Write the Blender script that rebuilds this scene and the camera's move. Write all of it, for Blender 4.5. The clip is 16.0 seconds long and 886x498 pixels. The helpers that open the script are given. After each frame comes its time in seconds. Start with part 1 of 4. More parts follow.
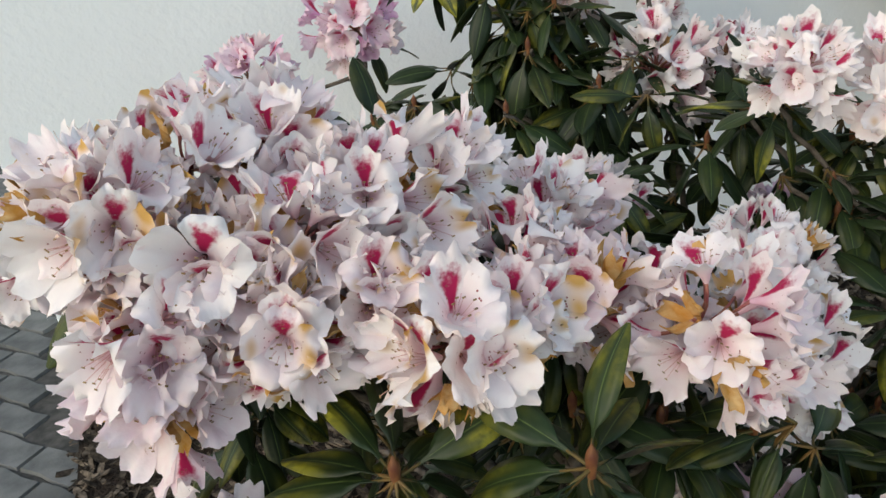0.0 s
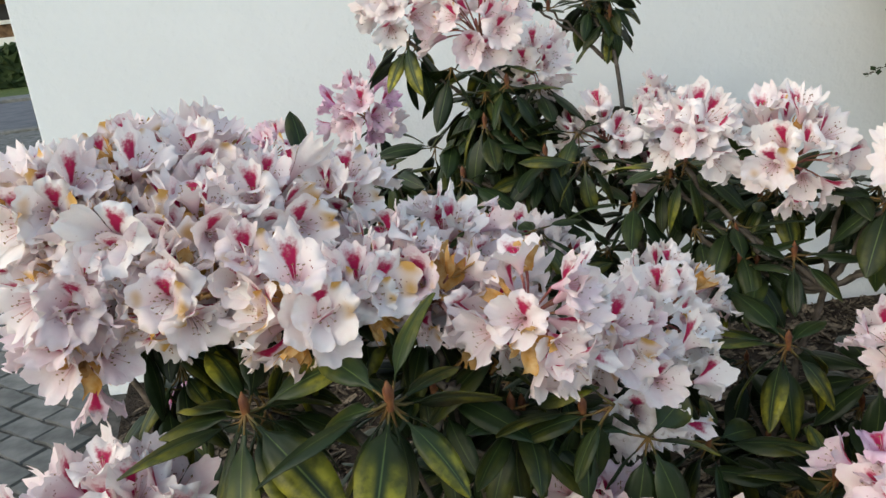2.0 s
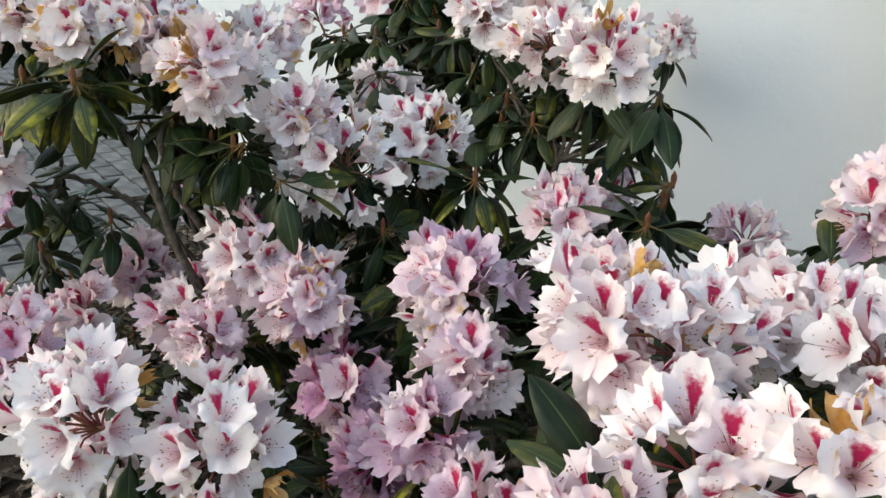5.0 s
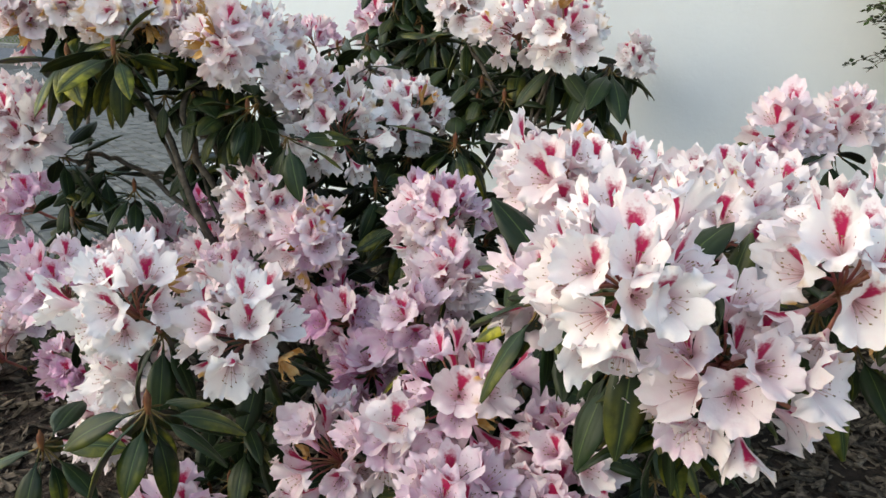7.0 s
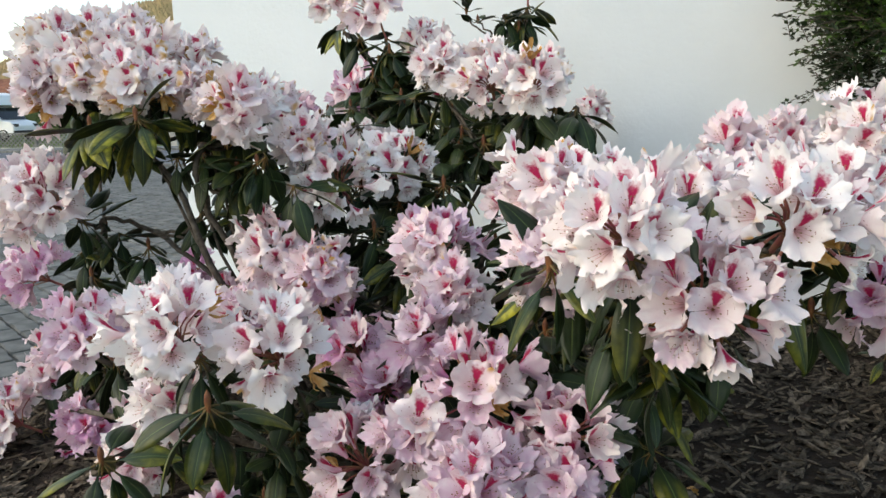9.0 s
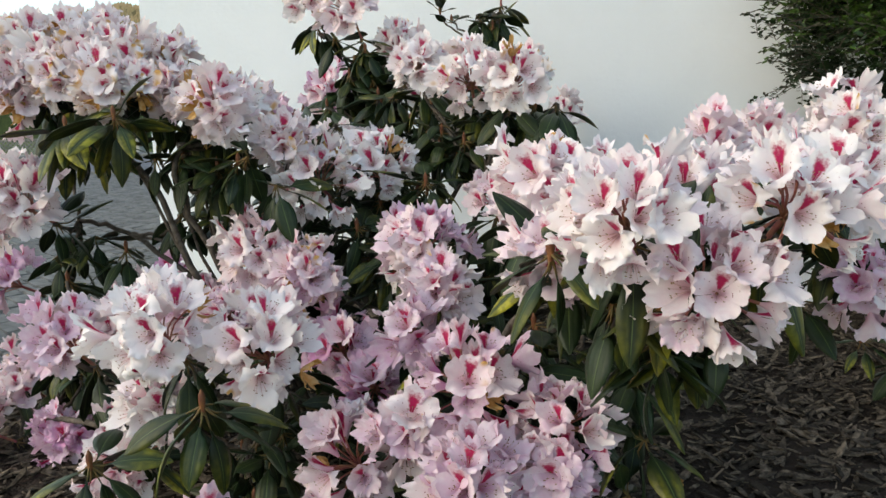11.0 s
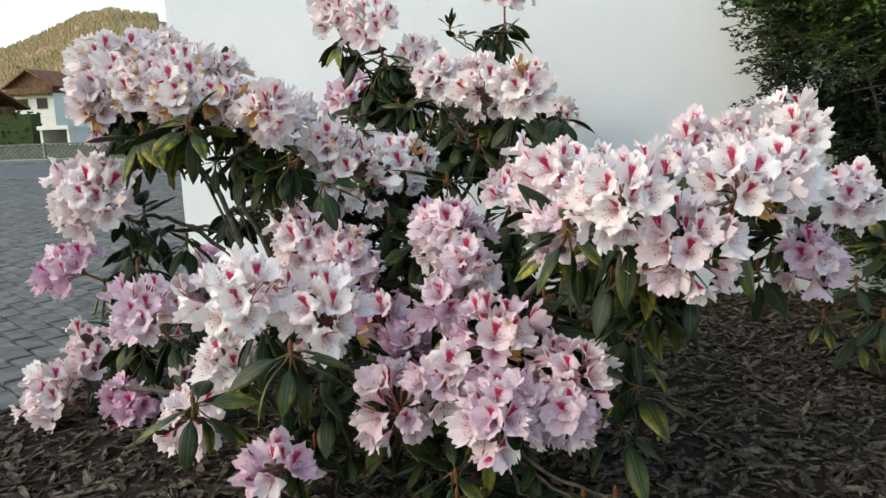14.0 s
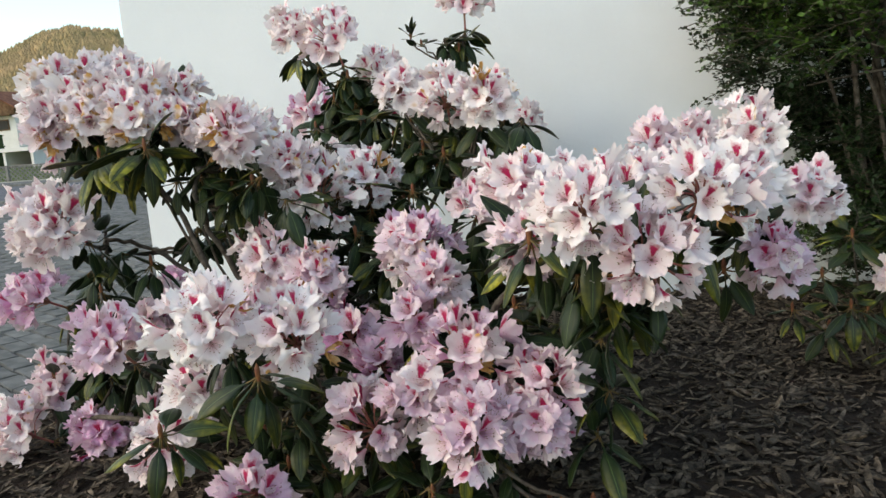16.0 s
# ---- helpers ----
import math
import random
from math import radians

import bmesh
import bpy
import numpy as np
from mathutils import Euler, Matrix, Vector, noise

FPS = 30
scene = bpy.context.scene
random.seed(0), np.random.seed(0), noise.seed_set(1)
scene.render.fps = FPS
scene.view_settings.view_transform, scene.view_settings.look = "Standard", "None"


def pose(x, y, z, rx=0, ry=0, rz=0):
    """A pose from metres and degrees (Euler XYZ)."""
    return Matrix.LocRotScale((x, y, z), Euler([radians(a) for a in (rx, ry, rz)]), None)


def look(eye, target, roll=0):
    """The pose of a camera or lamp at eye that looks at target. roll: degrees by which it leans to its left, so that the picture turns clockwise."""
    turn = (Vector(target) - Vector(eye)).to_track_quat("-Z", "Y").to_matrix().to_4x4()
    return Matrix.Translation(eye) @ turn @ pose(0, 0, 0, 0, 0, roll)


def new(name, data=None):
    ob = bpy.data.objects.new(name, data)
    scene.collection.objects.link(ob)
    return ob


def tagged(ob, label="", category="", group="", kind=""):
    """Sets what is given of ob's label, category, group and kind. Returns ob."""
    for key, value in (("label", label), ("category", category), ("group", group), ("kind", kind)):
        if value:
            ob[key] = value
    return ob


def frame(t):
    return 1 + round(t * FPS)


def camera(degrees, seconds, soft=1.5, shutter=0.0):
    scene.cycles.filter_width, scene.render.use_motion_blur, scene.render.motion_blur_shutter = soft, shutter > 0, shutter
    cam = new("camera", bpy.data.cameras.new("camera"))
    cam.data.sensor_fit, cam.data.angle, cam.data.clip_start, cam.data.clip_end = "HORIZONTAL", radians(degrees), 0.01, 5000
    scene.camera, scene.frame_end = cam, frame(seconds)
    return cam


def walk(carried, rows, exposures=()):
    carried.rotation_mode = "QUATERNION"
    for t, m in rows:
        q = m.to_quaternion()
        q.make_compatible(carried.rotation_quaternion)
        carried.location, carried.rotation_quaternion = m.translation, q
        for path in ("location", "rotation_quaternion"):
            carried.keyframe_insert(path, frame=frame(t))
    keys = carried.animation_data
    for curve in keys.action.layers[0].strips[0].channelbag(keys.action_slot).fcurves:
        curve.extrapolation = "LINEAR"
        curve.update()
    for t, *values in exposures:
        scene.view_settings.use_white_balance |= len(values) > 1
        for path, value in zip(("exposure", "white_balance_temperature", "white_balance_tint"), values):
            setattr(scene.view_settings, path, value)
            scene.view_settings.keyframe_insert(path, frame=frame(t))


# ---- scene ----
# ---- camera ----
cam = camera(58.99, 16.0)
PATH = [
    (0, (0.237, 0.116, 1.446), (0.434, 1.893, 0.55), -6.0),
    (0.5, (0.256, 0.034, 1.468), (0.486, 1.851, 0.664), -6.2),
    (1, (0.263, -0.085, 1.462), (0.52, 1.767, 0.752), -4.8),
    (1.5, (0.315, -0.131, 1.415), (0.519, 1.746, 0.754), -5.6),
    (2, (0.464, -0.134, 1.369), (0.486, 1.772, 0.762), -6.6),
    (2.5, (0.681, -0.182, 1.336), (0.395, 1.704, 0.734), -6.1),
    (3, (0.801, -0.224, 1.336), (0.513, 1.644, 0.684), -5.2),
    (3.5, (0.911, -0.318, 1.299), (0.584, 1.552, 0.67), -5.0),
    (4, (1.132, -0.458, 1.287), (0.749, 1.41, 0.684), -3.3),
    (4.5, (1.299, -0.496, 1.255), (0.883, 1.339, 0.576), -1.7),
    (5, (1.449, -0.474, 1.193), (0.849, 1.303, 0.499), 2.4),
    (5.2, (1.526, -0.478, 1.176), (0.873, 1.284, 0.491), 0.8),
    (7.3, (1.557, -0.785, 1.023), (0.985, 1.066, 0.528), 1.5),
    (7.5, (1.555, -0.802, 1.032), (0.988, 1.059, 0.567), 0.1),
    (8, (1.567, -0.875, 1.009), (0.988, 0.989, 0.574), -0.1),
    (8.5, (1.571, -0.944, 0.984), (1.002, 0.933, 0.592), -1.6),
    (9, (1.547, -0.959, 0.962), (1.024, 0.94, 0.618), -1.6),
    (9.2, (1.558, -0.956, 0.97), (1.047, 0.946, 0.624), -1.3),
    (11.3, (1.475, -0.98, 0.946), (1.058, 0.948, 0.615), -2.8),
    (11.5, (1.456, -1.001, 0.944), (1.036, 0.928, 0.621), -3.6),
    (12, (1.459, -1.096, 0.923), (0.987, 0.813, 0.563), -2.7),
    (12.5, (1.453, -1.15, 0.929), (1.018, 0.767, 0.562), -2.4),
    (13, (1.47, -1.213, 0.956), (1.042, 0.711, 0.618), -3.8),
    (13.5, (1.48, -1.256, 0.97), (1.068, 0.669, 0.619), -3.5),
    (14, (1.494, -1.31, 0.961), (1.076, 0.617, 0.632), -2.3),
    (14.5, (1.506, -1.31, 0.963), (1.123, 0.63, 0.662), -4.6),
    (15, (1.517, -1.308, 0.962), (1.147, 0.636, 0.67), -5.1),
    (15.5, (1.496, -1.295, 0.977), (1.151, 0.648, 0.654), -4.2),
    (16, (1.51, -1.289, 0.976), (1.155, 0.653, 0.655), -4.6),
]
EXPOSURES = [(t, e, 7500, 6) for t, e in ((0.0, -0.14), (1.5, -0.12), (2.5, -0.04), (3.5, 0.13), (4.5, 0.19), (5.2, 0.14), (7.5, 0.15), (9.0, 0.12), (11.5, 0.01), (12.5, 0.08), (14.0, 0.07), (14.7, -0.02), (16.0, 0.01))]
walk(cam, [(t, look(eye, target, roll)) for t, eye, target, roll in PATH], EXPOSURES)


# ---- world and light ----
world = bpy.data.worlds.new("world")
scene.world = world
world.use_nodes = True
wn = world.node_tree.nodes
sky = wn.new("ShaderNodeTexSky")
sky.sky_type, sky.sun_disc = "NISHITA", False
SUN_EL, SUN_AZ = radians(36), radians(232)
sky.sun_elevation, sky.sun_rotation = SUN_EL, SUN_AZ
sky.air_density, sky.dust_density, sky.ozone_density = 1.1, 1.4, 1.0
wn["Background"].inputs["Strength"].default_value = 0.31
world.node_tree.links.new(sky.outputs[0], wn["Background"].inputs["Color"])
sun = new("sun", bpy.data.lights.new("sun", "SUN"))
sun.data.energy, sun.data.angle, sun.data.color = 0.32, radians(60), (1.0, 0.985, 0.96)
way = Vector((math.sin(SUN_AZ) * math.cos(SUN_EL), math.cos(SUN_AZ) * math.cos(SUN_EL), math.sin(SUN_EL)))
sun.matrix_world = look(tuple(way * 20), (0, 0, 0))


# ---- materials ----
def material(name, rough=0.6, spec=0.4, bump=None):
    """A node material: returns (material, nodes, link function, shader). bump: (scale, strength, distance)."""
    m = bpy.data.materials.new(name)
    m.use_nodes = True
    nt = m.node_tree
    sh = nt.nodes["Principled BSDF"]
    sh.inputs["Roughness"].default_value = rough
    sh.inputs["Specular IOR Level"].default_value = spec
    if bump:
        tc = nt.nodes.new("ShaderNodeTexCoord")
        nz = nt.nodes.new("ShaderNodeTexNoise")
        nz.inputs["Scale"].default_value, nz.inputs["Detail"].default_value = bump[0], 6
        b = nt.nodes.new("ShaderNodeBump")
        b.inputs["Strength"].default_value, b.inputs["Distance"].default_value = bump[1], bump[2]
        nt.links.new(tc.outputs["Object"], nz.inputs["Vector"])
        nt.links.new(nz.outputs["Fac"], b.inputs["Height"])
        nt.links.new(b.outputs["Normal"], sh.inputs["Normal"])
    return m, nt.nodes, nt.links.new, sh


def noise_fac(nodes, link, scale, detail=4, lo=0.4, hi=0.6, coord="Object", rough=0.55):
    """A noise mask between 0 and 1."""
    tc, nz, mr = nodes.new("ShaderNodeTexCoord"), nodes.new("ShaderNodeTexNoise"), nodes.new("ShaderNodeMapRange")
    nz.inputs["Scale"].default_value, nz.inputs["Detail"].default_value = scale, detail
    nz.inputs["Roughness"].default_value = rough
    mr.inputs["From Min"].default_value, mr.inputs["From Max"].default_value = lo, hi
    link(tc.outputs[coord], nz.inputs["Vector"])
    link(nz.outputs["Fac"], mr.inputs["Value"])
    return mr.outputs["Result"]


def mix(nodes, link, fac, a, b):
    """A colour mix; a and b are colours or sockets, fac a socket or number."""
    n = nodes.new("ShaderNodeMix")
    n.data_type = "RGBA"
    for key, v in ((0, fac), (6, a), (7, b)):
        if isinstance(v, bpy.types.NodeSocket):
            link(v, n.inputs[key])
        else:
            n.inputs[key].default_value = (*v, 1) if isinstance(v, tuple) else v
    return n.outputs[2]


def calc(nodes, link, op, a, b=0.0, c=0.0, clamp=False):
    n = nodes.new("ShaderNodeMath")
    n.operation, n.use_clamp = op, clamp
    for k, v in enumerate((a, b, c)):
        if isinstance(v, bpy.types.NodeSocket):
            link(v, n.inputs[k])
        else:
            n.inputs[k].default_value = v
    return n.outputs[0]


def ramp(nodes, link, v, lo, hi, smooth=True):
    n = nodes.new("ShaderNodeMapRange")
    n.interpolation_type = "SMOOTHSTEP" if smooth else "LINEAR"
    n.inputs["From Min"].default_value, n.inputs["From Max"].default_value = lo, hi
    link(v, n.inputs["Value"])
    return n.outputs["Result"]


def two_tone(name, a, b, scale, rough=0.7, spec=0.3, bump=None, lo=0.35, hi=0.65, vary=0.0, third=None):
    """A surface of two mottled tones with fine relief; vary: brightness change from object to object; third: (colour, scale, lo, hi)."""
    m, nodes, link, sh = material(name, rough, spec, bump)
    col = mix(nodes, link, noise_fac(nodes, link, scale, 6, lo, hi), a, b)
    if third:
        col = mix(nodes, link, noise_fac(nodes, link, third[1], 5, third[2], third[3]), col, third[0])
    if vary:
        info = nodes.new("ShaderNodeObjectInfo")
        hsv = nodes.new("ShaderNodeHueSaturation")
        link(calc(nodes, link, "MULTIPLY_ADD", info.outputs["Random"], 2 * vary, 1 - vary), hsv.inputs["Value"])
        link(col, hsv.inputs["Color"])
        col = hsv.outputs["Color"]
    link(col, sh.inputs["Base Color"])
    return m


def petal_material():
    """White petals with a red blotch on the upper lobe. The object's colour holds pinkness and wilting."""
    m, nodes, link, sh = material("petal", 0.6, 0.2)
    at = nodes.new("ShaderNodeAttribute")
    at.attribute_name = "petal"
    sep = nodes.new("ShaderNodeSeparateColor")
    link(at.outputs["Color"], sep.inputs[0])
    u, v, top = sep.outputs[0], sep.outputs[1], sep.outputs[2]
    info = nodes.new("ShaderNodeObjectInfo")
    own = nodes.new("ShaderNodeSeparateColor")
    link(info.outputs["Color"], own.inputs[0])
    # blush: stronger in the throat, along veins and on pinker flowers
    cloud = noise_fac(nodes, link, 45, 3, 0.3, 0.7)
    throat = calc(nodes, link, "SUBTRACT", 1.0, ramp(nodes, link, v, 0.12, 0.62))
    blush = calc(nodes, link, "MULTIPLY_ADD", cloud, 0.06, 0.0)
    blush = calc(nodes, link, "MULTIPLY_ADD", throat, 0.46, blush)
    pinker = calc(nodes, link, "MULTIPLY_ADD", cloud, 0.5, 0.6)
    blush = calc(nodes, link, "MULTIPLY_ADD", own.outputs[0], pinker, blush, True)
    deep = mix(nodes, link, ramp(nodes, link, own.outputs[0], 0.15, 0.6), (0.78, 0.39, 0.48), (0.66, 0.33, 0.55))
    col = mix(nodes, link, blush, (0.935, 0.918, 0.908), deep)
    # tan wilting from the margins
    rim = ramp(nodes, link, v, 0.70, 1.05)
    wn_ = noise_fac(nodes, link, 26, 4, 0.50, 0.72)
    wilt = calc(nodes, link, "MULTIPLY", calc(nodes, link, "MULTIPLY", rim, wn_), own.outputs[1], 0, True)
    col = mix(nodes, link, wilt, col, (0.66, 0.40, 0.14))
    # whole lobes gone tan on the older flowers
    old = calc(nodes, link, "MULTIPLY_ADD", own.outputs[1], 0.42, noise_fac(nodes, link, 15, 1, 0.25, 0.75))
    lobe = calc(nodes, link, "MULTIPLY", ramp(nodes, link, old, 0.86, 1.04), ramp(nodes, link, v, 0.40, 0.75))
    lobe = calc(nodes, link, "MULTIPLY", lobe, calc(nodes, link, "SUBTRACT", 1.0, ramp(nodes, link, top, 0.7, 0.9)))
    col = mix(nodes, link, lobe, col, (0.64, 0.38, 0.12))
    # red blotch
    wob = noise_fac(nodes, link, 160, 3, 0.2, 0.8)
    edge = calc(nodes, link, "MULTIPLY_ADD", wob, 0.25, u)
    width = ramp(nodes, link, edge, 0.84, 0.48)
    along = calc(nodes, link, "MULTIPLY", ramp(nodes, link, v, 0.12, 0.26), ramp(nodes, link, calc(nodes, link, "MULTIPLY_ADD", wob, 0.22, v), 0.95, 0.70))
    blot = calc(nodes, link, "MULTIPLY", calc(nodes, link, "MULTIPLY", width, along), ramp(nodes, link, top, 0.7, 0.9))
    col = mix(nodes, link, blot, col, (0.48, 0.02, 0.095))
    # speckles on the three upper lobes
    vor = nodes.new("ShaderNodeTexVoronoi")
    vor.inputs["Scale"].default_value = 230
    tc = nodes.new("ShaderNodeTexCoord")
    link(tc.outputs["Object"], vor.inputs["Vector"])
    dots = calc(nodes, link, "MULTIPLY", ramp(nodes, link, vor.outputs["Distance"], 0.30, 0.2), ramp(nodes, link, top, 0.2, 0.4))
    sepv = nodes.new("ShaderNodeSeparateColor")
    link(vor.outputs["Color"], sepv.inputs[0])
    dots = calc(nodes, link, "MULTIPLY", dots, ramp(nodes, link, sepv.outputs[0], 0.72, 0.77))
    zone = calc(nodes, link, "MULTIPLY", ramp(nodes, link, v, 0.34, 0.42), calc(nodes, link, "MULTIPLY", ramp(nodes, link, v, 0.76, 0.64), ramp(nodes, link, u, 0.75, 0.5)))
    col = mix(nodes, link, calc(nodes, link, "MULTIPLY", dots, zone), col, (0.32, 0.09, 0.09))
    link(col, sh.inputs["Base Color"])
    nz = nodes.new("ShaderNodeTexNoise")
    nz.inputs["Scale"].default_value, nz.inputs["Detail"].default_value = 110, 3
    link(tc.outputs["Object"], nz.inputs["Vector"])
    bp = nodes.new("ShaderNodeBump")
    bp.inputs["Strength"].default_value, bp.inputs["Distance"].default_value = 0.5, 0.002
    link(nz.outputs["Fac"], bp.inputs["Height"])
    link(bp.outputs["Normal"], sh.inputs["Normal"])
    tr = nodes.new("ShaderNodeBsdfTranslucent")
    link(col, tr.inputs["Color"])
    mx = nodes.new("ShaderNodeMixShader")
    mx.inputs[0].default_value = 0.30
    link(sh.outputs[0], mx.inputs[1])
    link(tr.outputs[0], mx.inputs[2])
    link(mx.outputs[0], nodes["Material Output"].inputs["Surface"])
    return m


def leaf_material(name, dark, light, gloss):
    """A leathery leaf: paler midrib, side veins, and yellowing by the object's colour."""
    m, nodes, link, sh = material(name, gloss, 0.28)
    at = nodes.new("ShaderNodeAttribute")
    at.attribute_name = "blade"
    sep = nodes.new("ShaderNodeSeparateColor")
    link(at.outputs["Color"], sep.inputs[0])
    u, v = sep.outputs[0], sep.outputs[1]
    info = nodes.new("ShaderNodeObjectInfo")
    own = nodes.new("ShaderNodeSeparateColor")
    link(info.outputs["Color"], own.inputs[0])
    col = mix(nodes, link, noise_fac(nodes, link, 30, 4, 0.3, 0.7), dark, light)
    hsv = nodes.new("ShaderNodeHueSaturation")
    link(calc(nodes, link, "MULTIPLY_ADD", info.outputs["Random"], 0.6, 0.7), hsv.inputs["Value"])
    link(col, hsv.inputs["Color"])
    col = hsv.outputs["Color"]
    patch = noise_fac(nodes, link, 55, 5, 0.38, 0.58)
    away = ramp(nodes, link, u, 0.08, 0.45)
    tip = ramp(nodes, link, v, 0.25, 0.75)
    yel = calc(nodes, link, "MULTIPLY", calc(nodes, link, "MULTIPLY_ADD", patch, 0.7, 0.3), calc(nodes, link, "MULTIPLY", away, tip))
    yel = calc(nodes, link, "MULTIPLY", yel, own.outputs[0], 0, True)
    col = mix(nodes, link, yel, col, (0.34, 0.32, 0.03))
    col = mix(nodes, link, ramp(nodes, link, u, 0.06, 0.0), col, (0.08, 0.115, 0.035))
    link(col, sh.inputs["Base Color"])
    wave = nodes.new("ShaderNodeTexWave")
    wave.inputs["Scale"].default_value, wave.inputs["Distortion"].default_value = 38, 3
    tc = nodes.new("ShaderNodeTexCoord")
    link(tc.outputs["Object"], wave.inputs["Vector"])
    bp = nodes.new("ShaderNodeBump")
    bp.inputs["Strength"].default_value, bp.inputs["Distance"].default_value = 0.25, 0.001
    link(wave.outputs["Fac"], bp.inputs["Height"])
    link(bp.outputs["Normal"], sh.inputs["Normal"])
    return m


PETAL = petal_material()
LEAF = leaf_material("leaf", (0.008, 0.018, 0.007), (0.021, 0.038, 0.011), 0.44)
WILTED = two_tone("wilted_petal", (0.50, 0.24, 0.05), (0.62, 0.42, 0.20), 60, 0.75, 0.15, (120, 0.6, 0.002))
FILAMENT = two_tone("filament", (0.62, 0.34, 0.36), (0.75, 0.55, 0.50), 80, 0.5)
ANTHER = two_tone("anther", (0.25, 0.15, 0.07), (0.4, 0.28, 0.14), 200, 0.7)
PEDICEL = two_tone("pedicel", (0.30, 0.07, 0.09), (0.30, 0.16, 0.08), 40, 0.5)
PEDSTEM = two_tone("young_stem", (0.07, 0.065, 0.018), (0.15, 0.085, 0.028), 60, 0.6)
BUD = two_tone("bud_scale", (0.11, 0.035, 0.018), (0.20, 0.085, 0.03), 90, 0.6, 0.3, (150, 0.5, 0.001))
BARK = two_tone("bark", (0.055, 0.045, 0.036), (0.14, 0.12, 0.10), 45, 0.9, 0.2, (120, 0.9, 0.004))
RENDERED = two_tone("white_render", (0.765, 0.82, 0.855), (0.72, 0.775, 0.81), 1.3, 0.9, 0.15, (46, 0.55, 0.006), third=((0.67, 0.715, 0.74), 0.45, 0.55, 0.8))
SOIL = two_tone("soil", (0.020, 0.015, 0.011), (0.045, 0.034, 0.026), 18, 0.95, 0.15, (70, 1.0, 0.02))
CHIP = two_tone("bark_chip", (0.026, 0.020, 0.014), (0.145, 0.116, 0.086), 60, 0.9, 0.2, (200, 0.8, 0.003), vary=0.7)
PAVER = two_tone("paving_stone", (0.095, 0.10, 0.097), (0.175, 0.18, 0.172), 9, 0.85, 0.25, (120, 0.6, 0.003), vary=0.16, third=((0.10, 0.10, 0.095), 2.0, 0.55, 0.75))
JOINT = two_tone("joint_sand", (0.06, 0.06, 0.055), (0.11, 0.105, 0.095), 30, 0.95, 0.1)
ASPHALT = two_tone("asphalt", (0.10, 0.105, 0.115), (0.15, 0.155, 0.165), 2.5, 0.9, 0.25, (90, 0.5, 0.01))
GRASS = two_tone("grass", (0.06, 0.095, 0.025), (0.11, 0.14, 0.04), 3.0, 0.9, 0.2, (40, 1.0, 0.03))


# ---- builders ----
def mesh_data(name, verts, faces, mats, picks=None, smooth=True, attr=None):
    """A mesh from generated coordinates; picks: each face's material slot; attr: (name, rgb per vertex)."""
    me = bpy.data.meshes.new(name)
    me.from_pydata([tuple(v) for v in verts], [], [tuple(f) for f in faces])
    for m in mats:
        me.materials.append(m)
    if picks is not None:
        me.polygons.foreach_set("material_index", np.asarray(picks, dtype=np.int32))
    me.polygons.foreach_set("use_smooth", np.full(len(me.polygons), smooth))
    if attr:
        ca = me.color_attributes.new(attr[0], "FLOAT_COLOR", "POINT")
        ca.data.foreach_set("color", np.c_[np.asarray(attr[1]), np.ones(len(attr[1]))].astype(np.float32).ravel())
    me.update()
    return me


def bm_data(name, bm, *mats, smooth=False):
    me = bpy.data.meshes.new(name)
    bm.to_mesh(me)
    bm.free()
    for m in mats:
        me.materials.append(m)
    me.polygons.foreach_set("use_smooth", np.full(len(me.polygons), smooth))
    return me


def part(name, data, parent, m=None, label=""):
    """One mesh object under a thing or a part, at the local pose m."""
    ob = new(name, data)
    ob.parent = parent
    ob.matrix_parent_inverse = parent.matrix_world.inverted() if parent.type == "EMPTY" and parent.name.startswith("rhodo") else Matrix()
    if m is not None:
        ob.matrix_basis = m
    if label:
        ob["label"] = label
    return ob


def box(bm, x0, y0, z0, x1, y1, z1, slot=0, bevel=0.0):
    got = bmesh.ops.create_cube(bm, size=1.0)
    vs = got["verts"]
    for v in vs:
        v.co = Vector((x0 if v.co.x < 0 else x1, y0 if v.co.y < 0 else y1, z0 if v.co.z < 0 else z1))
    fs = {f for v in vs for f in v.link_faces}
    for f in fs:
        f.material_index = slot
    if bevel:
        es = list({e for f in fs for e in f.edges})
        bmesh.ops.bevel(bm, geom=es, offset=bevel, segments=1, affect="EDGES")
    return vs


def tube(points, radii, sides=6):
    """Verts and faces of a tapered tube along points."""
    pts = [Vector(p) for p in points]
    verts, faces = [], []
    side = None
    for i, p in enumerate(pts):
        t = (pts[min(i + 1, len(pts) - 1)] - pts[max(i - 1, 0)]).normalized()
        ref = side if side is not None else (Vector((1, 0, 0)) if abs(t.x) < 0.8 else Vector((0, 1, 0)))
        side = (ref - t * ref.dot(t)).normalized()
        up = t.cross(side)
        for k in range(sides):
            a = 2 * math.pi * k / sides
            verts.append(p + (side * math.cos(a) + up * math.sin(a)) * radii[i])
    for i in range(len(pts) - 1):
        for k in range(sides):
            a, b = i * sides + k, i * sides + (k + 1) % sides
            faces.append((a, b, b + sides, a + sides))
    faces.append(tuple(range((len(pts) - 1) * sides, len(pts) * sides)))
    return verts, faces


class Pile:
    """Collects verts and faces into one mesh."""

    def __init__(self):
        self.v, self.f, self.m = [], [], []

    def add(self, verts, faces, slot=0):
        n = len(self.v)
        self.v += [tuple(v) for v in verts]
        self.f += [tuple(i + n for i in f) for f in faces]
        self.m += [slot] * len(faces)

    def data(self, name, *mats, smooth=True):
        return mesh_data(name, self.v, self.f, mats, self.m, smooth)


